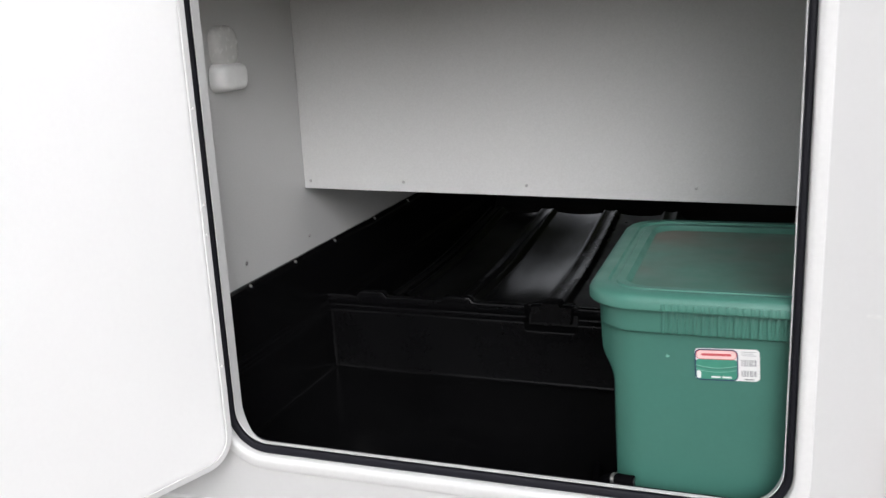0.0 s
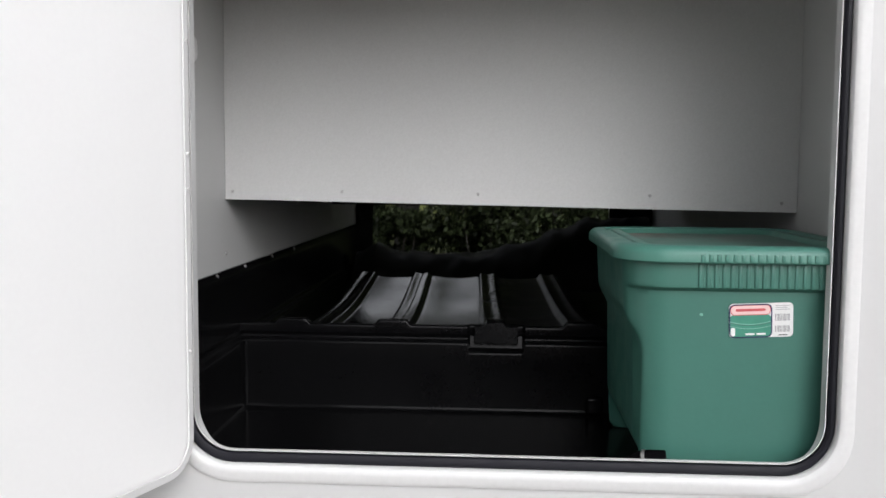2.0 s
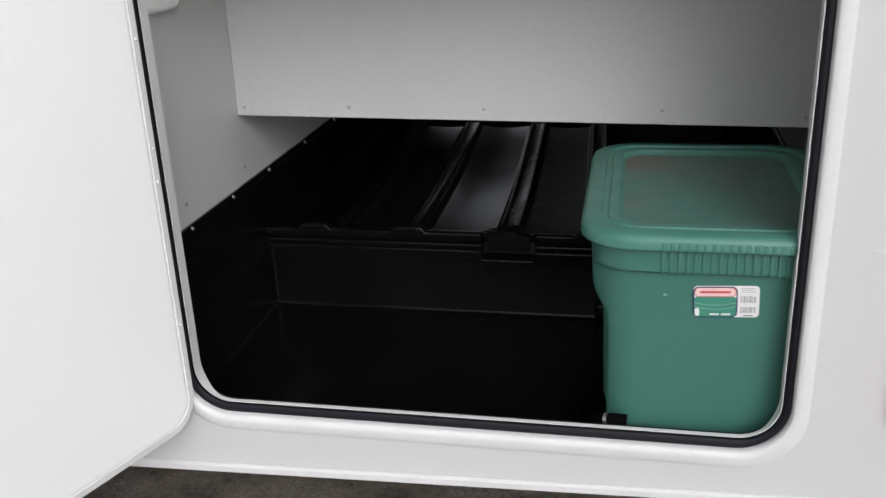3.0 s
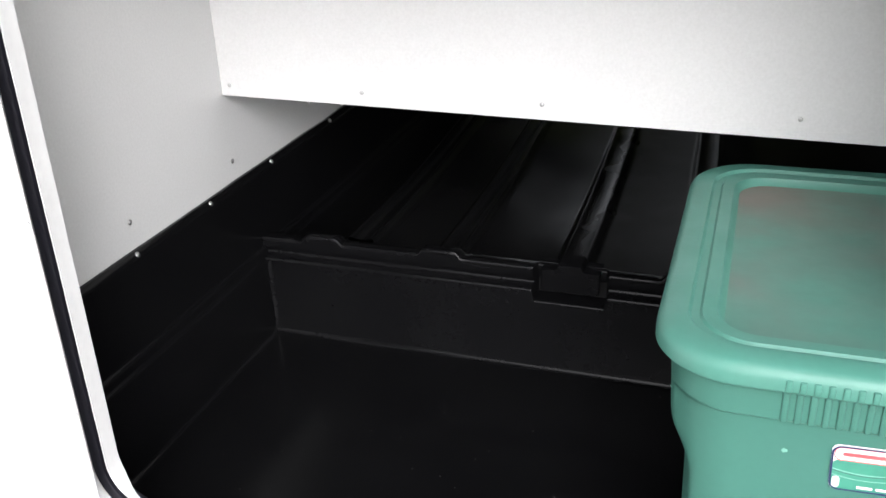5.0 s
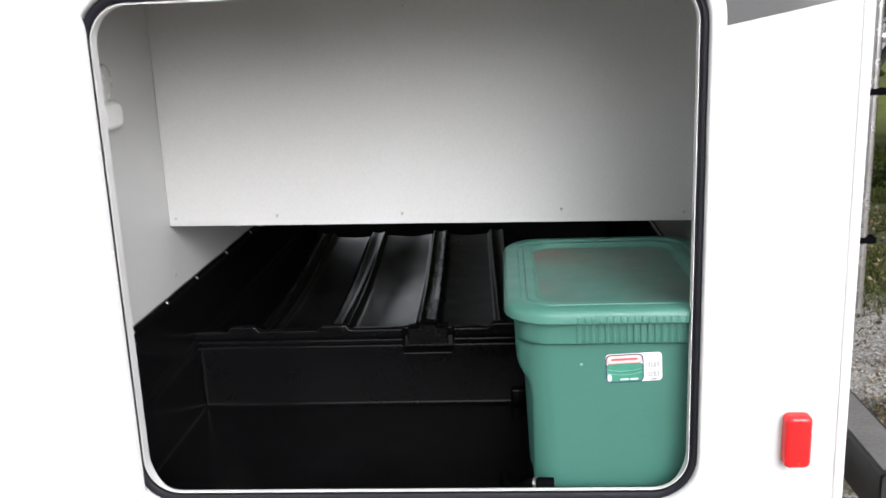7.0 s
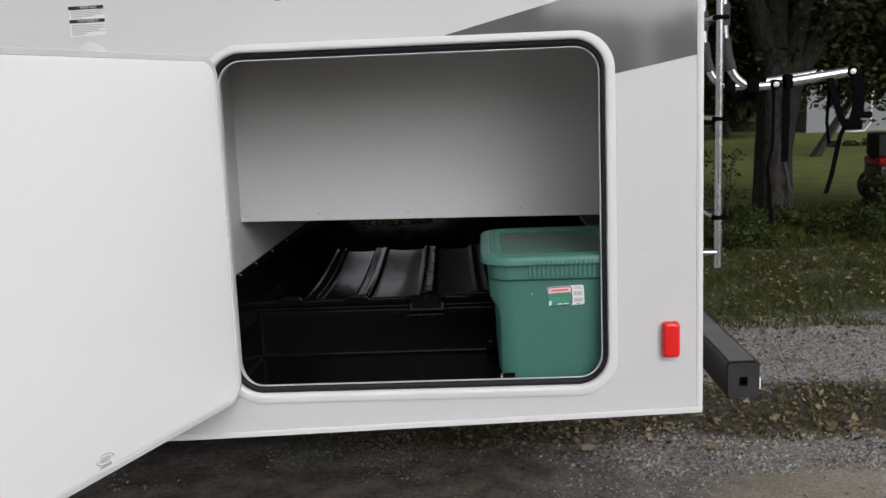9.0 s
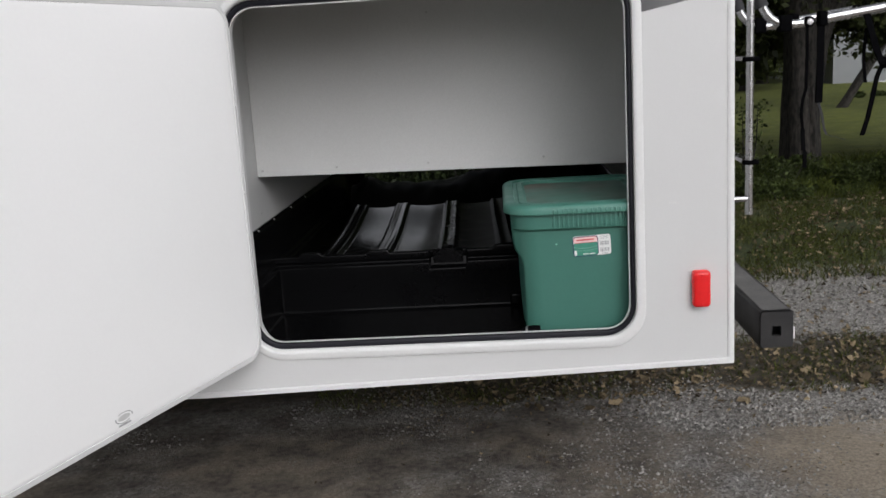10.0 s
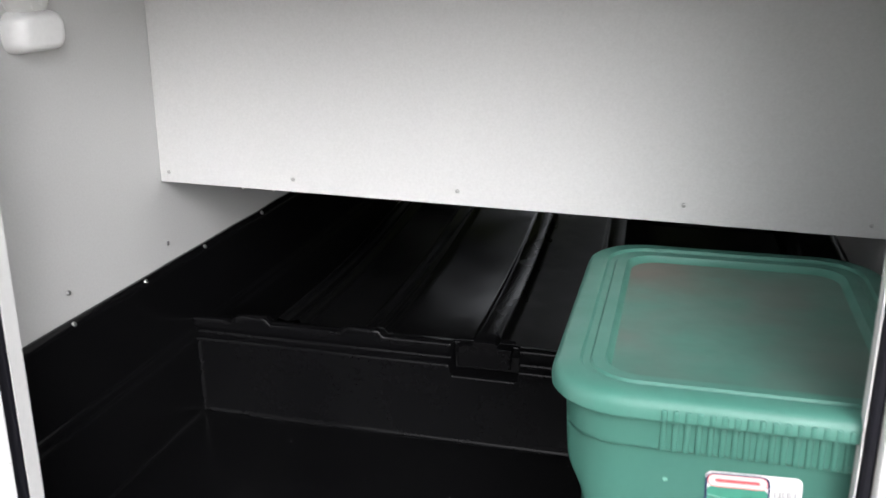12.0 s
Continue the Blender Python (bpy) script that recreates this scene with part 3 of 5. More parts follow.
bpy.context.view_layer.update()
lettering("WARNING", 0.0085, (-1.222 + WX, WALL - 0.0024, 1.668 + WZ), PAPER, warning)
lettering("AVERTISSEMENT", 0.0075, (-1.225 + WX, WALL - 0.0024, 1.6350 + WZ), PAPER, warning)

# maker's line above the hatch, as plain blocks the size of its letters
x = -0.6935
for w in (0.020, 0.020, -0.022, 0.017, 0.022, 0.020, 0.018, 0.015, 0.018, -0.020, 0.020, 0.009, 0.020, 0.018, 0.020):
    if w > 0:
        decal("print_block", [(x + w * 0.12, 1.6455), (x + w * 0.80, 1.6455), (x + w * 0.80, 1.6785), (x + w * 0.12, 1.6785)], INK, trailer)
    x += abs(w) + 0.007
for x0, w in ((-1.345, 0.105), (-1.205, 0.040), (-1.085, 0.02)):
    pts = [(x0 + w / 2 + w / 2 * math.cos(a * math.pi / 10), 1.713 + 0.030 * math.sin(a * math.pi / 10)) for a in range(20)]
    decal("logo_shape", pts, INK, trailer, "dark glossy logo shape")

# Small streak, slightly paler than the wall.
decal("pale_streak", [(0.217, 0.9592), (0.226, 0.9575), (0.243, 0.9565), (0.245, 0.9590), (0.234, 0.9620), (0.221, 0.9625)], FAINT_GREY, trailer, "small pale grey streak", WALL - 0.0004)

# side marker lamp
lamp = [[(a, y, b) for a, b in rounded(0.273 + o, 0.318 - o, 0.6895 + o, 0.7845 - o, 0.010, 5)] for o, y in ((0, WALL - 0.0005), (0, WALL - 0.015), (0.0015, WALL - 0.020), (0.005, WALL - 0.0235), (0.009, WALL - 0.0240))]
marker = fix_normals(part("marker_lamp", loft(lamp, cap1=True), RED_LENS, trailer, "red plastic side marker lamp"))
for z in (0.6985, 0.7755):
    screw_on("lamp_screw", (0.2955, WALL - 0.0238, z), (0, -1, 0), 0.003, marker, RED_LENS)

# wheels carrying the trailer
for x in (-2.75, -3.55):
    for y in (WALL + 0.16, FARWALL - 0.16):
        prof = [(0.0, -0.02), (0.18, -0.03), (0.20, -0.09), (0.31, -0.10), (0.345, -0.07), (0.350, 0.0), (0.345, 0.07), (0.31, 0.10), (0.20, 0.09), (0.0, 0.02)]
        loops = [[(x + max(r, 0.001) * math.cos(j * math.pi / 16), y + o, 0.345 + max(r, 0.001) * math.sin(j * math.pi / 16)) for j in range(32)] for r, o in prof]
        tyre = fix_normals(part("wheel", loft(loops, True, True), RUBBER, trailer, "black rubber tyre"))
        fix_normals(part("rim", loft([[(x + r * math.cos(j * math.pi / 16), y + o, 0.345 + r * math.sin(j * math.pi / 16)) for j in range(32)] for r, o in ((0.19, -0.092), (0.18, -0.060), (0.06, -0.050), (0.05, -0.080))], False, True), TRIM_WHITE, tyre, "white steel rim"))
        part("axle", box(x - 0.03, x + 0.03, y - 0.02, y + 0.02, 0.345, 0.52), DARK_STEEL, trailer)

# ---- compartment inside the trailer ----
CX0, CX1, CZ1 = -0.973, 0.242, 1.56
left_lining = part("compartment_wall", box(CX0 - 0.012, CX0, WALL + 0.031, FARWALL - 0.031, 0.54, CZ1), LINING, trailer, "grey-white lining board")
part("compartment_wall", box(CX1, CX1 + 0.012, WALL + 0.031, FARWALL - 0.031, 0.54, CZ1), LINING, trailer, "grey-white lining board")
part("compartment_ceiling", box(CX0 - 0.012, CX1 + 0.012, WALL + 0.031, FARWALL - 0.031, CZ1 + 0.001, CZ1 + 0.013), LINING, trailer)


def divider(y, zl, zr, x0, x1):
    loops = []
    for x, z in ((x0, zl), (x1, zr)):
        loops.append([(x, y, z), (x, y + 0.009, z), (x, y + 0.009, CZ1), (x, y, CZ1)])
    return loft(loops, True, True)


PANEL = 2.037
panel = fix_normals(part("divider_panel", divider(PANEL, 1.0140, 0.9965, CX0 + 0.001, CX1 - 0.001), LINING, trailer, "grey-white hanging divider panel", sharp=20))
for x, z in ((-0.956, 1.0315), (-0.717, 1.032), (-0.425, 1.0295), (-0.063, 1.0295), (0.2095, 1.016), (-0.401, 1.49)):
    screw_on("panel_screw", (x, PANEL, z), (0, -1, 0), 0.0036, panel)
# Unseen dark sheet, added so that the deck reflects less brightness.
part("dark_back_sheet", box(CX0 + 0.002, CX1 - 0.002, PANEL + 0.0095, PANEL + 0.0115, 1.018, CZ1 - 0.001), DARK_BACKING, panel, "unseen dark brown sheet added behind the panel")
for x in (-0.814, -0.756):
    part("staple", tube([(x, PANEL + 0.002, 1.0135), (x + 0.002, PANEL, 1.0095), (x + 0.003, PANEL - 0.002, 1.008)], 0.0012, 5), SCREW, panel)
# Far panel takes black in place of lining colour, for its shaded face.
fix_normals(part("divider_panel", divider(3.30, 0.9605, 0.957, CX0 + 0.001, CX1 - 0.001), BLACK_PLASTIC, trailer, "far divider panel, blackened for its unlit face"))
for y, z in ((1.749, 0.9035), (2.039, 0.8955)):
    screw_on("wall_fastener", (CX0, y, z), (1, 0, 0), 0.0045, left_lining, SCREW, 0.003)

# courtesy lamp on the left lining: white bowl under a frosted lens
def half_shell(y0, y1, z0, z1, depth, n=14):
    """A bowed cover against the plane x = CX0."""
    loops = []
    for i in range(7):
        k = i / 6
        s = math.cos(k * math.pi / 2) ** 0.7 if k < 1 else 0.0
        s = max(s, 0.05)
        yc, zc = (y0 + y1) / 2, (z0 + z1) / 2
        loops.append([(CX0 + depth * math.sin(k * math.pi / 2), yc + (p - yc) * (0.55 + 0.45 * s), zc + (q - zc) * (0.55 + 0.45 * s)) for p, q in rounded(y0, y1, z0, z1, min(y1 - y0, z1 - z0) * 0.36, 5)])
    return loft(loops, cap1=True)


courtesy = fix_normals(part("courtesy_lamp", half_shell(1.683, 1.792, 1.271, 1.328, 0.031), LAMP_WHITE, left_lining, "white bowl of a courtesy lamp"))
fix_normals(part("lamp_lens", half_shell(1.692, 1.783, 1.320, 1.402, 0.018), LENS, left_lining, "frosted grey lens of a courtesy lamp"))

# ---- moulded black liner ----
liner = part("floor_tray", (loft([
    [(-0.943, 1.512, 0.551), (0.205, 1.512, 0.551), (0.205, 2.058, 0.551), (-0.943, 2.058, 0.551)],
    [(-0.943, 1.512, 0.542), (0.205, 1.512, 0.542), (0.205, 2.058, 0.542), (-0.943, 2.058, 0.542)]], True, True)), BLACK_PLASTIC, trailer, "glossy black moulded plastic floor tray")
fix_normals(liner)


def side_liner(sign, x_wall):
    """The upstand along a side wall, swept along y; sign +1 faces right."""
    section = [(0.0005, 0.542), (0.050, 0.542), (0.050, 0.5514)] + [(0.0440 - 0.010 * math.sin(w), 0.5615 - 0.010 * math.cos(w)) for w in (0.0, 0.3, 0.6, 0.9, 1.2, 1.52)] + [(0.0325, 0.688), (0.0315, 0.6955), (0.0290, 0.7005), (0.0265, 0.7025), (0.0255, 0.7050), (0.0250, 0.7110), (0.0235, 0.7160), (0.0205, 0.7185), (0.0185, 0.7210), (0.0178, 0.7260), (0.0125, 0.834), (0.0135, 0.845), (0.0115, 0.855), (0.006, 0.861), (0.0008, 0.861)]
    loops = []
    for i in range(46):
        y = 1.512 + (3.85 - 1.512) * i / 45
        w = 0.0022 * noise.noise((y * 9, 1.0, sign)) if 1.6 < y else 0
        loops.append([(x_wall + sign * a, y, b + (w if b > 0.83 else 0)) for a, b in section])
    return loft(loops, True, True)


left_upstand = fix_normals(part("liner_upstand", side_liner(1, CX0), BLACK_PLASTIC, liner, "black plastic upstand with a rolled edge"))
fix_normals(part("liner_upstand", side_liner(-1, CX1), BLACK_PLASTIC, liner))
for y in (1.545, 1.740, 1.942, 2.152, 2.408, 2.66):
    screw_on("rim_screw", (CX0 + 0.0100, y, 0.8560), (0.8, 0, 0.6), 0.0045, left_upstand, SCREW, 0.003)


def bump_top(x):
    """Height added to the top edge of the step where the ribs end."""
    add = 0.0
    for c in (-0.836, -0.612, -0.198):
        add = max(add, 0.011 * max(0.0, min(1.0, (0.040 - abs(x - c)) / 0.010)))
    return add


LX0, LX1 = -0.4425, -0.3235


def pocket(x):
    """1 inside the pocket of the latch, easing to 0 round its lower corners."""
    return max(0.0, min(1.0, (min(x - LX0, LX1 - x) + 0.004) / 0.006))


def step_section():
    """The riser of the step, its groove and lip, swept across x; the groove widens round the latch and the lip breaks off there."""
    loops = []
    xs = np.unique(np.concatenate([np.linspace(-0.9545, 0.225, 60), [c + d for c in (-0.836, -0.612, -0.198) for d in (-0.04, -0.03, 0.03, 0.04)], [e + d for e in (LX0, LX1) for d in (-0.006, -0.004, -0.002, 0.0, 0.002, 0.004, 0.006)]]))
    for x in xs:
        q = pocket(x)
        t = bump_top(x) * (1 - q)
        cz = 0.698 - 0.0205 * (q * q * (3 - 2 * q))
        back = 0.016 * q
        hollow = [(2.058 - 0.010 + 0.010 * math.sin(w), 0.5615 - 0.010 * math.cos(w)) for w in (0.0, 0.3, 0.6, 0.9, 1.2, 1.57)]
        crest = [(2.0640 - 0.004 * math.cos(w), cz + 0.006 * math.sin(w)) for w in (0.0, 0.4, 0.8, 1.2, 1.57)]
        lip = [(2.0775 + back - 0.005 * math.cos(w), 0.7335 + t + 0.006 * math.sin(w)) for w in (0.0, 0.4, 0.8, 1.2, 1.57)]
        sec = [(2.125, 0.543), (2.040, 0.543), (2.040, 0.5513)] + hollow + [(2.0598, 0.655)] + crest + [(2.0745, cz + 0.007), (2.080 + back * 0.6, cz + 0.011), (2.080 + back, 0.7135), (2.0755 + back, 0.7170), (2.0735 + back, 0.7190), (2.0724 + back, 0.7225)] + lip + [(2.090 + back * 0.5, 0.7390 + t), (2.105, 0.735 + t * 0.8), (2.125, 0.722)]
        loops.append([(x, p, q2) for p, q2 in sec])
    return loft(loops, True, True)


riser = fix_normals(part("step_riser", step_section(), BLACK_PLASTIC, liner, "moulded black step with a grooved lip", sharp=60))
fillet = [[(-0.9410 + 0.010 * (1 - math.cos(w)), 2.0585 - 0.010 * (1 - math.sin(w)), z) for w in (0.0, 0.3, 0.6, 0.9, 1.2, 1.57)] for z in (0.556, 0.60, 0.65, 0.700)]
part("corner_fillet", ([p for lp in fillet for p in lp], [(i * 6 + j, i * 6 + j + 1, (i + 1) * 6 + j + 1, (i + 1) * 6 + j) for i in range(3) for j in range(5)]), BLACK_PLASTIC, riser)
# moulded latch tab standing in its pocket, its top rising in the middle to meet the rib
tab = [(-0.4310, 0.7010), (-0.3350, 0.7010), (-0.3340, 0.7375), (-0.3610, 0.7390), (-0.3665, 0.7480), (-0.4030, 0.7480), (-0.4085, 0.7390), (-0.4320, 0.7375)]
tcx, tcz = -0.383, 0.722
tab_loops = [[(tcx + (p - tcx) * k, y + 0.12 * (q - 0.70), tcz + (q - tcz) * k) for p, q in tab] for k, y in ((1.0, 2.110), (1.0, 2.0720), (0.985, 2.0695), (0.955, 2.0682))]
fix_normals(part("latch_tab", loft(tab_loops, True, True), BLACK_PLASTIC, riser, sharp=40))
# rounded foot at the end of the riser beside the bin
part("riser_foot", box(-0.188, -0.150, 2.040, 2.060, 0.552, 0.594, 0.009, 3), BLACK_PLASTIC, riser)


def deck():
    """The ribbed raised deck between both steps, sagging slightly along its length."""
    ribs = (-0.781, -0.605, -0.388, -0.188)
    xs = np.unique(np.concatenate([np.linspace(-0.9545, 0.225, 40), [c + d for c in ribs for d in np.linspace(-0.038, 0.038, 23)]]).round(5))
    y0, y1 = 2.124, 3.12
    ys = np.linspace(y0, y1, 64)
    crest = np.polyfit([2.124, 2.24, 2.39, 2.53, 2.68, 2.82, 2.97, 3.11], [0.7335, 0.7265, 0.7225, 0.7200, 0.7215, 0.7275, 0.7370, 0.7420], 4)
    verts = []
    for y in ys:
        k = (y - y0) / (y1 - y0)
        base = float(np.polyval(crest, y)) - 0.013
        for x in xs:
            rib = max(max(0.0, min(1.0, (0.033 - abs(x - c)) / 0.012)) for c in ribs)
            rib = rib * rib * (3 - 2 * rib)
            mid = min(abs(x - c) for c in ribs)
            rib -= 0.33 * max(0.0, 1 - (mid / 0.019) ** 2)
            gap = min(abs(x - c) for c in (-0.6885, -0.4935, -0.2875))
            dish = 0.006 * max(0.0, 1 - (gap / 0.07) ** 2)
            side = max(0.0, min(1.0, (abs(x + 0.488) - 0.335) / 0.05))
            verts.append((float(x) - (0.027 + 0.02 * abs(x + 0.5)) * k, float(y), base - dish + 0.013 * rib - 0.045 * side * min(1.0, k / 0.04)))
    k = len(xs)
    faces = [(j * k + i, j * k + i + 1, (j + 1) * k + i + 1, (j + 1) * k + i) for j in range(len(ys) - 1) for i in range(k - 1)]
    base = len(verts)
    last = (len(ys) - 1) * k
    verts += [(v[0], y1 + 0.006, 0.543) for v in verts[last:last + k]]
    faces += [(last + i, last + i + 1, base + i + 1, base + i) for i in range(k - 1)]
    return verts, faces


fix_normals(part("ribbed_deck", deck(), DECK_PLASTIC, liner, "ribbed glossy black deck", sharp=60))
# Black sheet laid over the far wall, standing in for its shade.
part("far_wall_shade", plate([(CX0 + 0.002, 0.552), (CX1 - 0.002, 0.552), (CX1 - 0.002, CZ1 - 0.002), (CX0 + 0.002, CZ1 - 0.002)], [rounded(-0.903, 0.068, 0.642, 1.498, 0.06, 8)], 3.853, 3.868), BLACK_PLASTIC, liner, "black sheet standing in for the unlit far wall")
part("far_tray", box(-0.943, 0.205, 3.11, 3.852, 0.540, 0.551), BLACK_PLASTIC, liner)

def grit():
    """Crumbs of sand and plaster dust lying about on the floor tray."""
    rnd = random.Random(11)
    verts, faces = [], []
    for _ in range(50):
        x, y, r = rnd.uniform(-0.90, -0.22), rnd.uniform(1.53, 2.03), rnd.uniform(0.0005, 0.0011)
        k = len(verts)
        turn = rnd.uniform(0, 2)
        verts += [(x + r * math.cos(turn + a) * rnd.uniform(0.7, 1.3), y + r * math.sin(turn + a) * rnd.uniform(0.7, 1.3), 0.5511) for a in (0, 1.57, 3.14, 4.71)] + [(x, y, 0.5511 + r)]
        faces += [(k, k + 1, k + 4), (k + 1, k + 2, k + 4), (k + 2, k + 3, k + 4), (k + 3, k, k + 4)]
    return verts, faces


crumbs = part("grit", grit(), DUST, sharp=20)
tagged(crumbs, "pale crumbs of grit scattered on the floor tray", "grit", kind="stuff")

# crumpled black sheet lying in the far tray
def crumple():
    xs, ys = np.linspace(-0.93, 0.19, 90), np.linspace(3.40, 3.84, 34)
    verts = []
    for y in ys:
        for x in xs:
            ridge = math.sin(math.pi * (y - 3.40) / 0.44)
            top = 0.764 + 0.035 * math.exp(-((x + 0.84) / 0.05) ** 2) + 0.14 * max(0, min(1, (x + 0.50) / 0.46)) ** 1.5 + 0.014 * noise.noise((x * 9, 2, 0))
            z = 0.556 + (top - 0.556) * ridge + (0.016 * noise.noise((x * 14, y * 14, 0)) + 0.010 * abs(noise.noise((x * 30, y * 30, 4)))) * ridge
            verts.append((float(x), float(y), z))
    k = len(xs)
    faces = [(j * k + i, j * k + i + 1, (j + 1) * k + i + 1, (j + 1) * k + i) for j in range(len(ys) - 1) for i in range(k - 1)]
    return verts, faces


sheet = part("crumpled_sheet", crumple(), TARP, sharp=35)
tagged(sheet, "crumpled black sheet lying in the far tray", "tarp")

# ---- storage bin ----
storage_bin = tagged(thing("storage_bin", (0.011, 1.78, 0.552)), "teal green plastic storage bin with a dusty snap-on lid", "storage bin")
BX0, BX1, BY0, BY1 = -0.1970, 0.2245, 1.4865, 2.035
BZ0 = 0.5525


def bin_loop(inset, z, rad=0.066):
    """A level of the tub: round corners, a front step under the collar, and flanks planed back below an arched edge."""
    wall = 0.0165 + (0.942 - z) * 0.050
    x0, x1, y0, y1 = BX0 + wall, BX1 - wall, BY0 + wall, BY1 - wall
    xm, ym = (x0 + x1) / 2, (y0 + y1) / 2
    turn = [math.pi / 2 * i / 22 for i in range(23)]
    pts = [(x0 + rad - rad * math.cos(w), y0 + rad - rad * math.sin(w), -math.cos(w), -math.sin(w)) for w in turn]
    pts += [(x0 + rad + (xm - x0 - rad) * i / 7, y0, 0.0, -1.0) for i in range(1, 7)]
    side = [(x0, ym + (y0 + rad - ym) * i / 16, -1.0, 0.0) for i in range(16)]
    quarter = side + pts
    step = inset - wall
    clip = BX0 + 0.0385 + (0.80 - z) * 0.025
    out = []
    for x, y, nx, ny in quarter:
        y += step * ease((-ny - 0.18) / 0.5)
        arch = 0.868 - 0.050 * max(0.0, (1.60 - y) / 0.075) ** 2
        plane = clip + 0.20 * max(0.0, 1.58 - y)
        if x < plane:
            x += (plane - x) * ease((arch - z) / 0.046)
        x += 0.55 * max(0.0, 0.640 - z) * ease((y - 1.552) / 0.02)
        out.append((x, y))
    left_back = [(x, 2 * ym - y) for x, y in reversed(out[1:])]
    left = left_back + out
    right = [(2 * xm - x, y) for x, y in reversed(left)]
    return [(x, y, z) for x, y in left + right]


levels = [(0.942, 0.0150), (0.9050, 0.0145), (0.9010, 0.0150), (0.8985, 0.0180), (0.8965, 0.0255), (0.8940, 0.0280)]
for i in range(45):
    z = 0.885 - (0.885 - 0.562) * i / 44
    levels.append((z, 0.0280 + (0.885 - z) * 0.0475))
levels.append((BZ0, 0.050))
body = fix_normals(part("body", loft([bin_loop(inset, z) for z, inset in levels], cap1=True), GREEN_PLASTIC, None, "teal green ribbed tub", sharp=40))
under(body, storage_bin)
lid_profile = [(0.0165, 0.9400), (0.0015, 0.9400), (0.0, 0.942), (0.0, 0.953), (0.003, 0.960), (0.009, 0.9645), (0.030, 0.9655), (0.033, 0.9615), (0.041, 0.9612), (0.0435, 0.9640), (0.058, 0.9636), (0.062, 0.957), (0.066, 0.9545)]
lid_loops = []
for off, z in lid_profile:
    lid_loops.append([(a, b, z) for a, b in rounded(BX0 + off, BX1 - off, BY0 + off, BY1 - off, max(0.085 - off * 0.7, 0.02), 12)])
lid = under(fix_normals(part("lid", loft(lid_loops), GREEN_LID, None, "teal green snap-on lid")), storage_bin)
centre = [[(a, b, z) for a, b in rounded(BX0 + o, BX1 - o, BY0 + o, BY1 - o, 0.03, 12)] for o, z in ((0.0655, 0.9548), (0.072, 0.9546))]
cp = fix_normals(part("lid_panel", loft(centre, cap1=True), GREEN_DUSTY, None, "recessed lid panel with grey dust and rusty stains"))
cp.parent = lid
# ribs on the skirt under the lid, at the front and the back
for i in range(17):
    x = -0.069 + 0.0121 * i
    r = part("rib", box(x - 0.0032, x + 0.0032, BY0 + 0.0125, BY0 + 0.018, 0.9000, 0.940, 0.0015), GREEN_PLASTIC)
    r.parent = body
    r2 = part("lid_rib", box(x - 0.0030, x + 0.0030, BY0 - 0.0016, BY0 + 0.003, 0.9420, 0.9545, 0.0014), GREEN_LID)
    r2.parent = lid


# label on the front of the bin
def on_face(x, z, lift):
    """A point on the tapering front face, on the slightly tilted label."""
    c, s = math.cos(radians(2.6)), math.sin(radians(2.6))
    x, z = 0.0285 + c * (x - 0.02) - s * (z - 0.8445), 0.8500 + s * (x - 0.02) + c * (z - 0.8445)
    inset = 0.0280 + (0.885 - z) * 0.0475
    return (x, BY0 + inset - lift, z)


def sticker_shape(x0, x1, z0, z1, r, lift, hollow=0.0):
    outer = [on_face(a, b, lift) for a, b in rounded(x0, x1, z0, z1, r, 5)]
    if hollow:
        return loft([outer, [on_face(a, b, lift) for a, b in rounded(x0 + hollow, x1 - hollow, z0 + hollow, z1 - hollow, max(r - hollow, 0.001), 5)]])
    return outer, [tuple(range(len(outer)))]


label = under(part("product_label", sticker_shape(-0.029, 0.069, 0.8175, 0.8715, 0.007, 0.0006), PAPER, None, "white and green product label with a bar code"), storage_bin)
for nm, (x0, x1, z0, z1, r, lift, hol), mt in [
    ("green_field", (-0.0280, 0.0360, 0.8180, 0.8540, 0.008, 0.0009, 0), LABEL_GREEN),
    ("pale_corner", (-0.0262, -0.0195, 0.8200, 0.8335, 0.0030, 0.0011, 0), PAPER),
    ("pink_band", (-0.0268, 0.0350, 0.8530, 0.8690, 0.0072, 0.0012, 0), PINK),
    ("red_outline", (-0.0268, 0.0350, 0.8530, 0.8690, 0.0072, 0.0014, 0.0010), RED_INK),
    ("navy_border", (-0.0290, 0.0370, 0.8172, 0.8705, 0.009, 0.0016, 0.0019), NAVY),
    ("print_bar", (-0.004, 0.010, 0.8215, 0.8245, 0.0006, 0.0015, 0), PAPER),
    ("print_bar", (0.013, 0.027, 0.8215, 0.8245, 0.0006, 0.0015, 0), PAPER),
    ("print_bar", (0.042, 0.064, 0.8665, 0.8674, 0.0003, 0.0010, 0), GREY_INK),
    ("print_bar", (0.042, 0.060, 0.8635, 0.8644, 0.0003, 0.0010, 0), GREY_INK),
    ("print_bar", (0.042, 0.064, 0.8605, 0.8614, 0.0003, 0.0010, 0), GREY_INK),
    ("print_bar", (0.046, 0.060, 0.8198, 0.8212, 0.0003, 0.0010, 0), INK),
]:
    part(nm, sticker_shape(x0, x1, z0, z1, r, lift, hol), mt, label)


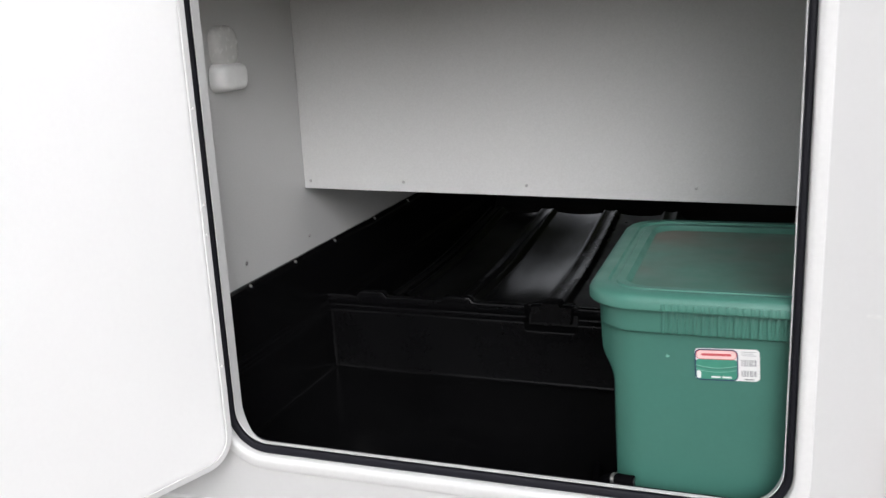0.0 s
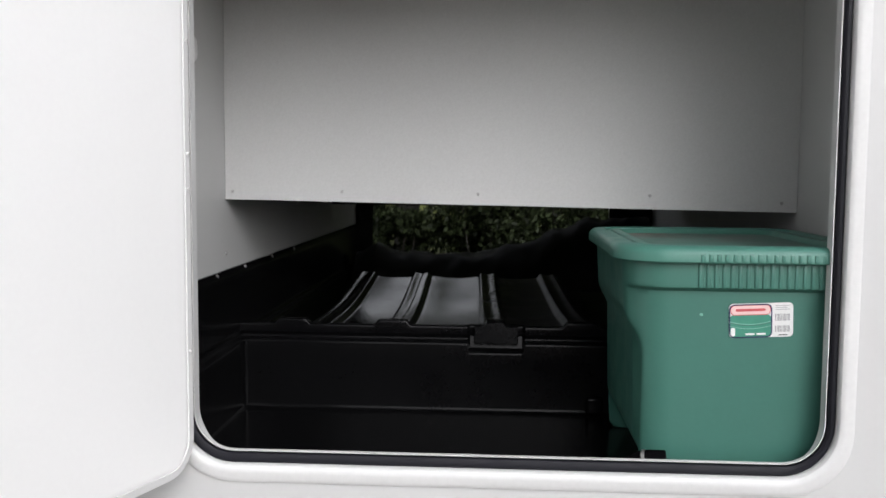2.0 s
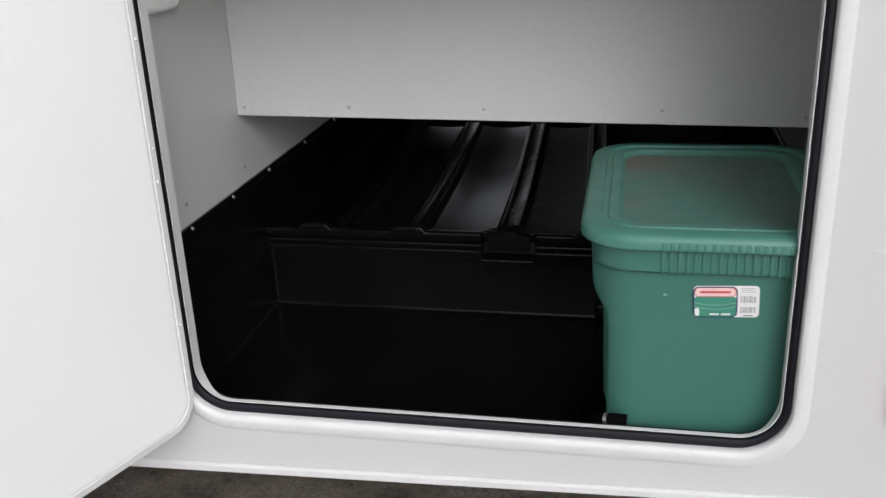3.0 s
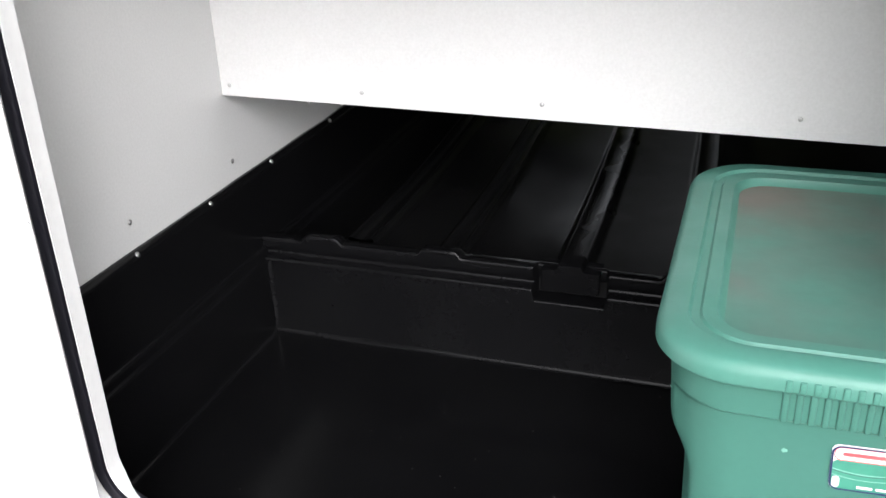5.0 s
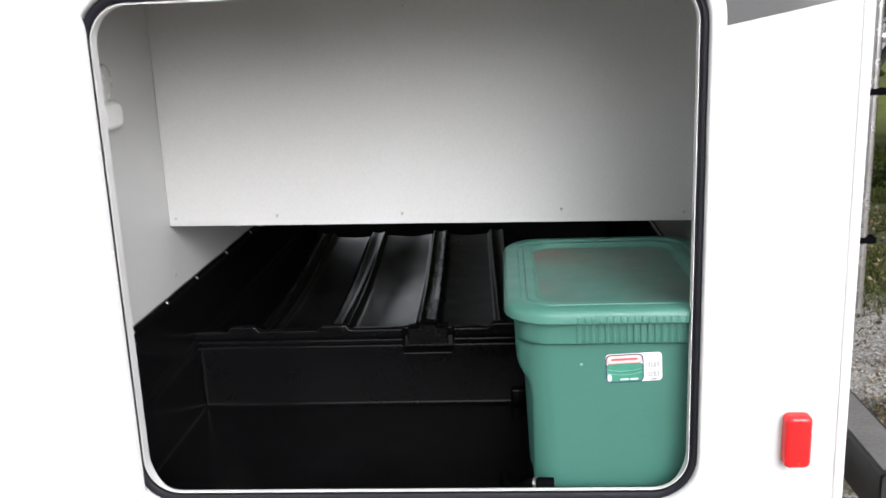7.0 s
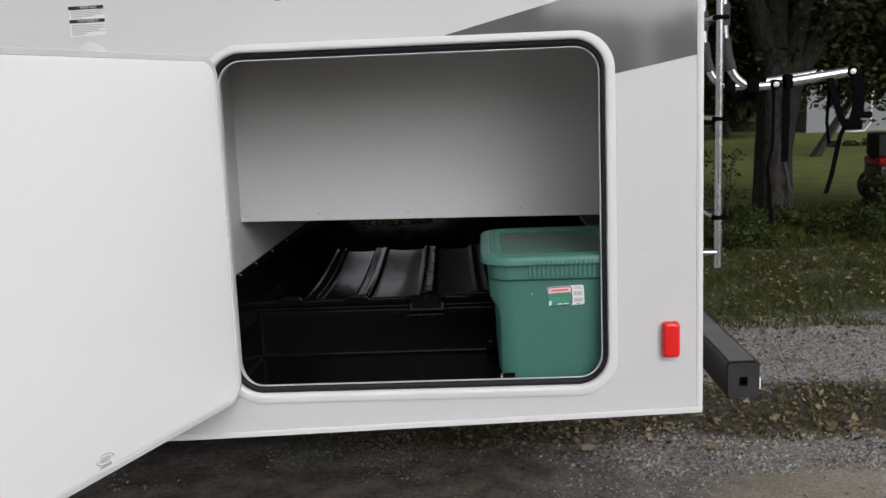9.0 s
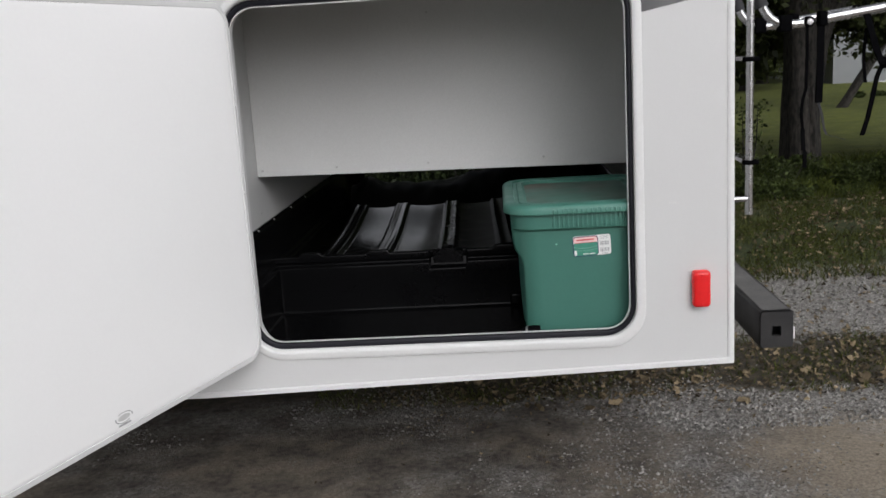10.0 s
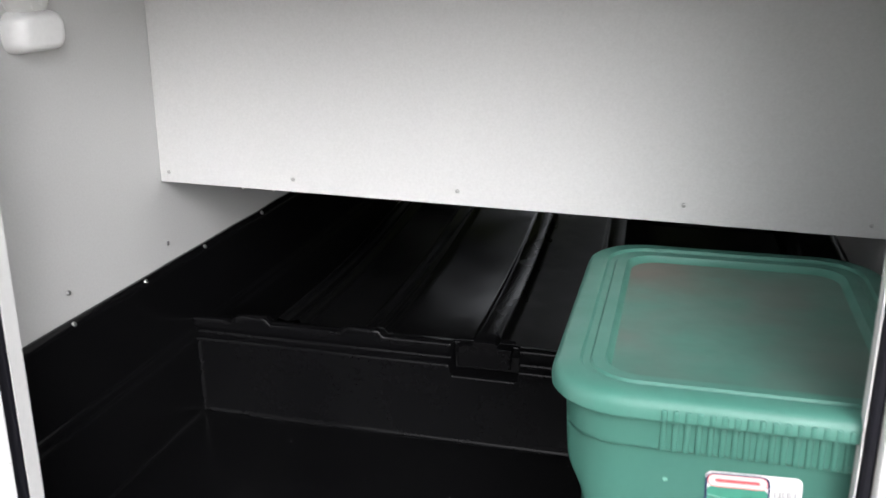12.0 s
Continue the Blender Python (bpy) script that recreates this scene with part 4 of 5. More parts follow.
def swoosh(z, sag, thick):
    """A curved band sagging across the green field."""
    top = [on_face(x, z - sag * (1 - ((x - 0.004) / 0.031) ** 2), 0.0013) for x in np.linspace(-0.027, 0.035, 16)]
    low = [on_face(x, z - thick - sag * (1 - ((x - 0.004) / 0.031) ** 2), 0.0013) for x in np.linspace(-0.027, 0.035, 16)]
    return top + low, [(i, i + 1, 17 + i, 16 + i) for i in range(15)]


part("pale_swoosh", swoosh(0.8435, 0.0045, 0.0012), LABEL_PALE, label)
part("pale_swoosh", swoosh(0.8365, 0.0045, 0.0010), LABEL_PALE, label)
part("dark_swoosh", swoosh(0.8420, 0.0045, 0.0014), GREEN_PLASTIC, label)
# two bar codes, each a row of upright bars
for z0, z1 in ((0.8430, 0.8540), (0.8255, 0.8355)):
    x = 0.0415
    for i in range(9):
        w = (0.0016, 0.0009, 0.0022)[i * 7 % 3]
        part("bar_code", sticker_shape(x, x + w, z0, z1, 0.0002, 0.0010), GREY_INK, label)
        x += w + (0.0012, 0.0008)[i % 2]
# maker's name as one plain bar
part("brand_bar", sticker_shape(-0.0190, 0.0270, 0.8590, 0.8632, 0.0020, 0.0015), RED_INK, label)
# pale nick in the tub beside the label
part("nick", ([on_face(-0.071 + 0.0030 * math.cos(w * math.pi / 5), 0.8560 + 0.0026 * math.sin(w * math.pi / 5) * (1.2 if w % 2 else 0.8), 0.0006) for w in range(10)], [tuple(range(10))]), LABEL_PALE, label, "pale nick in the plastic")

# black hose end lying beside the bin
hose = part("hose_end", tube([(-0.206, 1.68, 0.5605), (-0.199, 1.635, 0.562), (-0.190, 1.595, 0.571), (-0.181, 1.568, 0.587), (-0.172, 1.543, 0.605), (-0.163, 1.526, 0.618), (-0.152, 1.514, 0.627), (-0.138, 1.5085, 0.6305), (-0.114, 1.5070, 0.6305)], [0.009, 0.009, 0.009, 0.009, 0.0095, 0.010, 0.011, 0.0115, 0.0115], 14), STRAP)
fix_normals(hose)
fix_normals(part("ferrule", tube([(-0.148, 1.5120, 0.6285), (-0.143, 1.5100, 0.6298)], 0.0121, 14), SCREW, hose, "dull metal ferrule"))
part("hose_bore", tube([(-0.1144, 1.5070, 0.6305), (-0.1134, 1.5070, 0.6305)], 0.0080, 12), INK, hose, "dark open end")
tagged(hose, "short black rubber hose end leaning on the sill beside the bin", "hose")

# ---- rear of the trailer: bumper and ladder ----
bumper = fix_normals(part("bumper", loft([[(0.446 + a, y, 0.5660 + b) for a, b in rounded(0, 0.086, 0, 0.099, 0.008, 4)] for y in (1.472, 3.88)], False, False), BUMPER_COAT, trailer, "square black steel bumper tube"))
cap_hole = rounded(0.477, 0.500, 0.599, 0.625, 0.002, 2)
part("bumper_cap", plate(rounded(0.448, 0.530, 0.568, 0.663, 0.008, 4), [cap_hole], 1.467, 1.479), BUMPER_COAT, bumper, "black end cap with a square hole")
part("bumper_back", box(0.451, 0.527, 1.53, 1.535, 0.571, 0.660), UNDERSIDE, bumper)
part("bumper_tag", box(0.5315, 0.5395, 1.485, 1.4875, 0.584, 0.616), PAPER, bumper, "white reflector tag")
# Dust layer whose pale grey also lifts the top to its skylit brightness.
part("dust_and_sheen_film", (loft([[(0.4550, y, 0.6651), (0.5230, y, 0.6651), (0.5225, y, 0.6658), (0.4555, y, 0.6658)] for y in np.linspace(1.484, 3.87, 9)], True, True)), DUST, bumper, "grey dust on top, pale enough to carry its sky sheen")
part("bumper_bracket", box(0.345, 0.446, 1.90, 1.98, 0.545, 0.60, 0.004), DARK_STEEL, bumper)

ladder = part("ladder_rail", tube([(0.487, 1.735, 0.871), (0.488, 1.735, 1.30), (0.491, 1.735, 2.80)], 0.0105, 14), CHROME, trailer, "polished aluminium ladder rail")
part("ladder_rail", tube([(0.483, 2.10, 0.871), (0.485, 2.10, 1.30), (0.490, 2.10, 2.80)], 0.0105, 14), CHROME, trailer, "polished aluminium ladder rail")
for z in (1.0185, 1.298, 1.577, 1.84, 2.11, 2.38):
    rung = part("ladder_rung", box(0.472, 0.500, 1.740, 2.095, z - 0.006, z + 0.006, 0.003), CHROME, ladder, "flat aluminium rung")
    part("rung_clip", box(0.471, 0.512, 1.723, 1.752, z - 0.008, z + 0.005, 0.003), STRAP, ladder, "black plastic clip")
for y in (1.735, 2.10):
    for z in (0.915, 1.74):
        part("ladder_standoff", tube([(0.352, y, z), (0.483, y, z)], 0.009, 12), CHROME, ladder)

# ---- folding bike rack on the ladder ----
rack = tagged(thing("bike_rack", (0.5, 1.72, 1.39)), "folding aluminium bike rack with black straps on the ladder", "bike rack")


def rk(name, geo, mat, label=""):
    return under(fix_normals(part(name, geo, mat, None, label)), rack)


def disc(cx, cz, prof):
    """A turned boss lying along y."""
    return loft([[(cx + r * math.cos(j * math.pi / 10), yy, cz + r * math.sin(j * math.pi / 10)) for j in range(20)] for r, yy in prof], True, True)


for y, dx, dz in ((1.72, -0.012, 0.0), (1.95, -0.012, 0.001)):
    rk("bent_tube", tube([(0.508 + dx, y, 1.95 + dz), (0.510 + dx, y, 1.60 + dz), (0.514 + dx, y, 1.50 + dz), (0.530 + dx, y, 1.425 + dz), (0.560 + dx, y, 1.389 + dz), (0.60 + dx, y, 1.379 + dz), (0.660 + dx, y, 1.384 + dz)], 0.0115, 14, 2), CHROME, "bent aluminium tube")
    rk("foam_grip", tube([(0.5140 + dx, y, 1.511 + dz), (0.5165 + dx, y, 1.490 + dz), (0.520 + dx, y, 1.462 + dz), (0.531 + dx, y, 1.428 + dz)], 0.0165, 14, 1), FOAM, "black foam sleeve")
    rk("foam_grip", tube([(0.511 + dx, y, 1.60 + dz), (0.511 + dx, y, 1.545 + dz)], 0.0165, 14), FOAM, "black foam sleeve")
    rk("arm", tube([(0.674 + dx, y, 1.388 + dz), (0.850 + dx, y, 1.410 + dz)], 0.0135, 14), CHROME, "straight aluminium arm")
    for cx, cz in ((0.648, 1.384), (0.850, 1.410)):
        hub = rk("pivot_knob", disc(cx + dx, cz + dz, ((0.0135, y + 0.016), (0.0140, y - 0.013), (0.0130, y - 0.0155), (0.002, y - 0.0158))), STRAP, "black pivot boss")
        under(fix_normals(part("bolt_head", disc(cx + dx, cz + dz, ((0.0085, y - 0.0150), (0.0085, y - 0.0180), (0.0070, y - 0.0195), (0.001, y - 0.0197))), CHROME, None, "round steel bolt head")), hub)
    rk("cradle", box(0.572 + dx, 0.604 + dx, y - 0.019, y + 0.019, 1.362 + dz, 1.405 + dz, 0.006), STRAP, "black plastic clamp")
    rk("cradle", box(0.672 + dx, 0.694 + dx, y - 0.018, y + 0.018, 1.371 + dz, 1.410 + dz, 0.006), STRAP, "black plastic clamp")


def strap(points, width=0.017, thick=0.003):
    """A flat webbing strap hanging along points, its width along x."""
    loops = []
    for x, y, z in points:
        loops.append([(x - width / 2, y - thick, z), (x + width / 2, y - thick, z), (x + width / 2, y + thick, z), (x - width / 2, y + thick, z)])
    return loft(loops, True, True)


rk("strap", strap([(0.780, 1.715, 1.40), (0.785, 1.70, 1.36), (0.800, 1.69, 1.30), (0.816, 1.69, 1.265)]), STRAP, "black webbing strap")
rk("strap", strap([(0.850, 1.715, 1.405), (0.856, 1.70, 1.36), (0.848, 1.69, 1.31), (0.834, 1.69, 1.265)], 0.03), STRAP, "black webbing strap")
rk("strap", strap([(0.823, 1.70, 1.275), (0.806, 1.70, 1.235), (0.796, 1.70, 1.18), (0.786, 1.70, 1.13), (0.773, 1.70, 1.085)], 0.011), STRAP, "dangling black strap")
rk("strap", strap([(0.783, 1.72, 1.36), (0.778, 1.72, 1.28), (0.785, 1.72, 1.22)], 0.007), STRAP, "dangling black strap")
rk("strap", strap([(0.667, 1.715, 1.372), (0.664, 1.705, 1.30), (0.661, 1.70, 1.22), (0.660, 1.70, 1.176)], 0.0175), STRAP, "hanging black webbing strap")
rk("strap", strap([(0.660, 1.70, 1.176), (0.668, 1.70, 1.150), (0.674, 1.70, 1.112), (0.682, 1.70, 1.092), (0.724, 1.70, 1.0790), (0.731, 1.70, 1.0765)], 0.005), FOAM, "turned end of the strap")
rk("strap", strap([(0.632, 1.715, 1.372), (0.630, 1.705, 1.30), (0.627, 1.70, 1.213), (0.619, 1.70, 1.185), (0.616, 1.70, 1.150), (0.6205, 1.70, 1.110)], 0.0065), STRAP, "thin dangling black strap")
rk("strap", strap([(0.6205, 1.70, 1.110), (0.623, 1.70, 1.055), (0.627, 1.70, 1.048), (0.627, 1.70, 1.008)], 0.010), STRAP, "looped end of the strap")
rk("buckle", box(0.818, 0.863, 1.688, 1.706, 1.255, 1.283, 0.005), STRAP, "black plastic buckle")
rk("buckle", box(0.858, 0.888, 1.690, 1.704, 1.285, 1.303, 0.004), STRAP, "black plastic buckle")
rack.location, rack.scale = (0.5165, 1.80, 1.3925), (1.06, 1.06, 1.06)

# ---- planting and far things ----
rng = np.random.default_rng(7)


def quads_mesh(centres, along, across):
    """Many loose leaf-like quads as one vertex and face list."""
    c, a, b = (np.asarray(v, float) for v in (centres, along, across))
    v = np.stack([c - a, c - a * 0.1 + b, c + a, c - a * 0.1 - b], 1).reshape(-1, 3)
    n = len(c)
    return v, np.arange(4 * n).reshape(n, 4)


def stuff(name, v, f, mat, label, category):
    me = bpy.data.meshes.new(name)
    me.from_pydata(v.tolist() if hasattr(v, "tolist") else v, [], f.tolist() if hasattr(f, "tolist") else f)
    me.materials.append(mat)
    return tagged(new(name, me), label, category, kind="stuff")


def random_dirs(n, flat=1.0):
    d = rng.normal(size=(n, 3)) * (1, 1, flat)
    return d / np.linalg.norm(d, axis=1, keepdims=True)


def gravel():
    """Loose stones: squashed cut lumps, thickest on the wheel tracks of the drive."""
    groups = ((30000, -1.9, 2.2, 1.55, 2.8, 0.0042), (900, -1.9, 2.2, 1.55, 2.8, 0.0085), (16000, 0.3, 3.0, 3.2, 4.6, 0.009), (2500, -2.4, 0.4, 2.8, 4.5, 0.009), (700, 0.0, 2.4, 2.60, 3.3, 0.010), (15000, -0.4, 2.3, 2.26, 2.66, 0.0075))
    x = np.concatenate([rng.uniform(a, b, n) for n, a, b, c, d, e in groups])
    y = np.concatenate([rng.uniform(c, d, n) for n, a, b, c, d, e in groups])
    most = np.concatenate([np.full(n, e) for n, a, b, c, d, e in groups])
    dirt = np.array([noise.noise((float(a) * 1.3, float(b) * 1.3, 5)) for a, b in zip(x, y)])
    bare = np.exp(-(((x - 1.05) / 0.65) ** 2 + ((y - 2.15) / 0.35) ** 2))
    patch = np.array([noise.noise((float(a) * 4.5, float(b) * 4.5, 8)) for a, b in zip(x, y)])
    band = 0.12 + 1.3 * patch + 0.5 * np.clip((x - 0.25) / 0.6, -1, 1)
    keep = np.where((y > 3.25) & (y < 4.5), 0.7, np.where(most == 0.0075, band, dirt + 0.9 * patch + 0.36 - 0.45 * bare - 0.30 * np.clip((0.5 - x) / 0.9, 0, 1))) > rng.uniform(0, 0.8, len(x))
    x, y, most = x[keep], y[keep], most[keep]
    n = len(x)
    r = 0.0020 + most * rng.random(n) ** 2.0
    base = np.array([(1, 0, 0), (0.3, 0.9, 0.1), (-0.7, 0.6, -0.1), (-0.9, -0.4, 0), (0.1, -1, 0.1), (0.2, 0.1, 0.75), (-0.1, -0.1, -0.7)])
    tri = np.array([(0, 1, 5), (1, 2, 5), (2, 3, 5), (3, 4, 5), (4, 0, 5), (1, 0, 6), (2, 1, 6), (3, 2, 6), (4, 3, 6), (0, 4, 6)])
    ang = rng.uniform(0, 2 * np.pi, n)
    c, s = np.cos(ang), np.sin(ang)
    v = base[None] * (1 + 0.28 * rng.normal(size=(n, 7, 3)))
    v = np.stack([v[..., 0] * c[:, None] - v[..., 1] * s[:, None], v[..., 0] * s[:, None] + v[..., 1] * c[:, None], v[..., 2]], -1) * r[:, None, None]
    z = np.array([height(float(a), float(b)) for a, b in zip(x, y)]) + r * 0.2
    v += np.stack([x, y, z], -1)[:, None]
    f = (tri[None] + 7 * np.arange(n)[:, None, None]).reshape(-1, 3)
    stuff("gravel", v.reshape(-1, 3), f, STONE, "loose grey gravel stones on the drive", "gravel")


def leaf_mesh(c, along, side, size, curl):
    """Lobed leaves, bent along the midrib and crumpled at their tips."""
    up = np.cross(along, side)
    u = np.array([-1.0, -0.55, -0.30, 0.05, 0.30, 0.62, 1.15, 0.62, 0.30, 0.05, -0.30, -0.55])
    w = np.array([0.0, 0.62, 0.30, 0.85, 0.34, 0.46, 0.0, -0.46, -0.34, -0.85, -0.30, -0.62])
    n = len(c)
    u = u[None] * (1 + 0.22 * rng.normal(size=(n, 12)))
    w = w[None] * (1 + 0.22 * rng.normal(size=(n, 12)))
    lift = curl[:, None] * (w ** 2 * 1.1 + u ** 2 * 0.45) + 0.10 * rng.normal(size=(n, 12))
    v = c[:, None] + size[:, None, None] * (u[..., None] * along[:, None] + w[..., None] * side[:, None] + lift[..., None] * up[:, None])
    k = 12 * np.arange(n)[:, None]
    f = np.concatenate([k + np.array(q) for q in ((0, 1, 2, 10), (0, 10, 11, 11)[:3] + (11,), (2, 3, 4, 10), (10, 4, 8, 9), (4, 5, 6, 8), (6, 7, 8, 8)[:3] + (8,))])
    return v.reshape(-1, 3), [tuple(dict.fromkeys(q)) for q in f.tolist()]


def fallen_leaves():
    spots, sizes, lift = [], [], []
    for count, x0, x1, y0, y1, s0, s1, h in ((520, -0.4, 2.6, 2.50, 3.25, 0.006, 0.018, 0.012), (80, -0.4, 2.6, 2.48, 3.2, 0.020, 0.034, 0.024), (3200, 0.9, 5.0, 4.35, 7.1, 0.006, 0.022, 0.050), (600, 0.3, 3.0, 3.3, 4.4, 0.005, 0.018, 0.010), (300, -0.9, 2.2, 1.9, 2.55, 0.003, 0.008, 0.006), (700, -0.6, 2.4, 2.36, 2.70, 0.003, 0.009, 0.008), (2600, -0.8, 2.5, 2.58, 3.32, 0.005, 0.015, 0.022)):
        spots.append(np.stack([rng.uniform(x0, x1, count), rng.uniform(y0, y1, count)], -1))
        sizes.append(rng.uniform(s0, s1, count))
        lift.append(rng.uniform(0.3, 1.0, count) * h)
    p, size = np.concatenate(spots), np.concatenate(sizes)
    n = len(p)
    z = np.array([height(float(a), float(b)) for a, b in p]) + np.concatenate(lift)
    along = random_dirs(n, 0.3)
    side = np.cross(along, random_dirs(n, 0.2) + (0, 0, 1.6))
    side /= np.linalg.norm(side, axis=1, keepdims=True)
    v, f = leaf_mesh(np.column_stack([p, z]), along, side, size, rng.uniform(-0.5, 0.6, n))
    stuff("fallen_leaves", v, f, LEAF_DRY, "dry brown and tan fallen leaves", "leaves")


def grass():
    cs = []
    for count, x0, x1, y0, y1 in ((60000, 0.9, 5.0, 4.30, 7.5), (9000, -1.0, 2.6, 2.58, 3.30), (700, 0.4, 2.8, 3.3, 4.4)):
        cs.append(np.stack([rng.uniform(x0, x1, count), rng.uniform(y0, y1, count)], -1))
    p = np.concatenate(cs)
    clump = np.array([noise.noise((float(a) * 2.5, float(b) * 2.5, 9)) for a, b in p])
    p = p[clump > rng.uniform(-0.5, 0.35, len(p))]
    n = len(p)
    z = np.array([height(float(a), float(b)) for a, b in p])
    tall = rng.uniform(0.015, 0.06, n) * np.where(p[:, 1] > 4, 1.2, 0.55)
    lean = rng.normal(size=(n, 2)) * 0.7
    base = np.column_stack([p, z])
    tip = base + np.column_stack([lean * tall[:, None], tall])
    w = random_dirs(n, 0.0) * 0.0032
    v = np.stack([base - w, base + w, tip], 1).reshape(-1, 3)
    stuff("grass", v, np.arange(3 * n).reshape(n, 3), GRASS, "short dark green grass tufts", "grass")


def leaf_cloud(centres, radii, per, size, droop=0.0):
    """Leaf quads scattered in uneven clumps."""
    c, a, b = [], [], []
    for (x, y, z), r in zip(centres, radii):
        d = random_dirs(per) * (rng.random((per, 1)) ** 0.45) * r * (1, 1, 0.7)
        c.append(np.array([x, y, z]) + d)
    c = np.concatenate(c)
    n = len(c)
    along = random_dirs(n, 0.7)
    side = np.cross(along, random_dirs(n))
    side /= np.linalg.norm(side, axis=1, keepdims=True) + 1e-9
    s = (size * rng.uniform(0.6, 1.3, n))[:, None]
    return quads_mesh(c, along * s, side * s * 0.5)


def limb(points, radii):
    return tube(points, radii, 10)


def tree(name, at, trunk_r, trunk_h, limbs, clumps, clump_r, per, leaf, label, lean=(0, 0), shade=(), cleft=0.0):
    """A tapered trunk with a flared foot, limbs and a crown of loose leaf clumps."""
    t = tagged(thing(name, at), label, "tree")
    x, y, z = at
    prof = [(k, float(np.interp(k, (0, 0.04, 0.12, 0.3, 0.6, 0.85, 1.0), (1.5, 1.25, 1.08, 1.0, 0.94, 0.95, 0.8)))) for k in np.linspace(0, 1, 22)]
    loops = []
    for k, s in prof:
        h = k * trunk_h
        ring = []
        for j in range(48):
            w = 2 * math.pi * j / 48
            q = trunk_r * s * (1 + 0.10 * math.sin(3 * w + 2 * k) + 0.07 * noise.noise((math.cos(w) * 2, math.sin(w) * 2, h * 2)))
            q *= 1 - cleft * math.exp(-((w - 4.95 - 0.1 * math.sin(h * 4)) / 0.09) ** 2) * max(0.0, min(1.0, h / 0.3, (1.5 - h) / 0.3))
            ring.append((q * math.cos(w) + lean[0] * h, q * math.sin(w) + lean[1] * h, h - 0.05))
        loops.append(ring)
    fix_normals(part("trunk", loft(loops, False, True), BARK, t, "dark furrowed trunk", sharp=70))
    for pts, rs in limbs:
        fix_normals(part("limb", limb(pts, rs), BARK, t, sharp=70))
    v, f = leaf_cloud(clumps, clump_r, per, leaf)
    # Unseen upper clumps, added to block light from trunk and grass.
    if len(shade):
        v2, f2 = leaf_cloud(shade, rng.uniform(0.5, 0.9, len(shade)), 130, leaf * 2.4)
        v, f = np.concatenate([v, v2]), np.concatenate([f, f2 + len(v)])
    me = bpy.data.meshes.new("crown")
    me.from_pydata(v.tolist(), [], f.tolist())
    me.materials.append(LEAF)
    crown = new("crown", me)
    crown.parent = t
    return t


def crown_spots(n, cx, cy, z0, z1, rx, ry):
    a, r = rng.uniform(0, 2 * np.pi, n), np.sqrt(rng.random(n))
    return np.column_stack([cx + rx * r * np.cos(a), cy + ry * r * np.sin(a), rng.uniform(z0, z1, n)])


gravel()
grass()
fallen_leaves()

# twin-stemmed tree behind the trailer
spots = np.concatenate([crown_spots(100, 0.3, 0.9, 1.7, 3.4, 3.0, 1.5), np.column_stack([rng.uniform(-0.7, 2.2, 34), rng.uniform(0.1, 0.9, 34), rng.uniform(1.40, 2.4, 34)]), np.column_stack([rng.uniform(0.45, 2.2, 22), rng.uniform(0.1, 0.6, 22), rng.uniform(1.22, 1.6, 22)])])
tree("old_tree", (2.745, 8.4, 0.0), 0.180, 1.75,
     [([(-0.03, 0, 1.6), (-0.25, 0.1, 2.3), (-0.6, 0.2, 3.4)], [0.14, 0.11, 0.07]),
      ([(0.08, 0, 1.05), (0.18, 0.0, 1.45), (0.50, 0.0, 1.97), (0.95, 0.1, 2.7), (1.3, 0.2, 3.4)], [0.11, 0.115, 0.10, 0.08, 0.05]),
      ([(0.0, 0, 1.7), (0.05, 0.2, 2.6), (0.1, 0.3, 4.0)], [0.13, 0.09, 0.06]),
      ([(0.10, 0.02, 0.7), (0.13, 0.0, 1.1), (0.17, -0.02, 1.75), (0.30, 0.0, 2.3)], [0.08, 0.10, 0.10, 0.08])],
     spots, rng.uniform(0.25, 0.6, len(spots)), 330, 0.040, "old twin-stemmed tree with dark bark and leaves", shade=crown_spots(90, 1.0, -1.4, 2.7, 5.2, 4.2, 2.6), cleft=0.4)
# second trunk further off
spots = crown_spots(80, 0, 0, 2.2, 6.0, 3.6, 2.5)
tree("far_tree", (7.0, 19.3, -0.25), 0.10, 2.3,
     [([(1.3, 0, 2.1), (1.7, 0, 3.2), (2.0, 0.2, 5)], [0.10, 0.08, 0.05]), ([(1.3, 0, 2.1), (0.8, 0.1, 3.5)], [0.09, 0.05])],
     spots, rng.uniform(0.5, 1.0, len(spots)), 110, 0.11, "leaning tree standing on the lawn", lean=(0.62, 0.0))
for x, y in ((-14.0, 24.0), (7.6, 29.0), (9.2, 33.0), (12.0, 40.0), (16.0, 41.0), (20.0, 39.0), (24.0, 36.0), (5.2, 31.0), (-7.0, -27.0), (-3.2, -29.0), (0.2, -31.0), (5.0, -60.0), (9.5, -64.0), (14.0, -61.0), (19.0, -65.0)):
    spots = crown_spots(80, 0, 0, 0.7, 6.5, 2.0, 2.0)
    tagged(tree("far_tree", (x, y, -0.22), 0.17, 2.0, [([(0, 0, 1.9), (0.3, 0, 3.2), (0.4, 0.2, 5)], [0.14, 0.10, 0.05])], spots, rng.uniform(0.4, 0.9, len(spots)), 330, 0.10, "leafy tree standing on the lawn"), group="trees round the lawn")


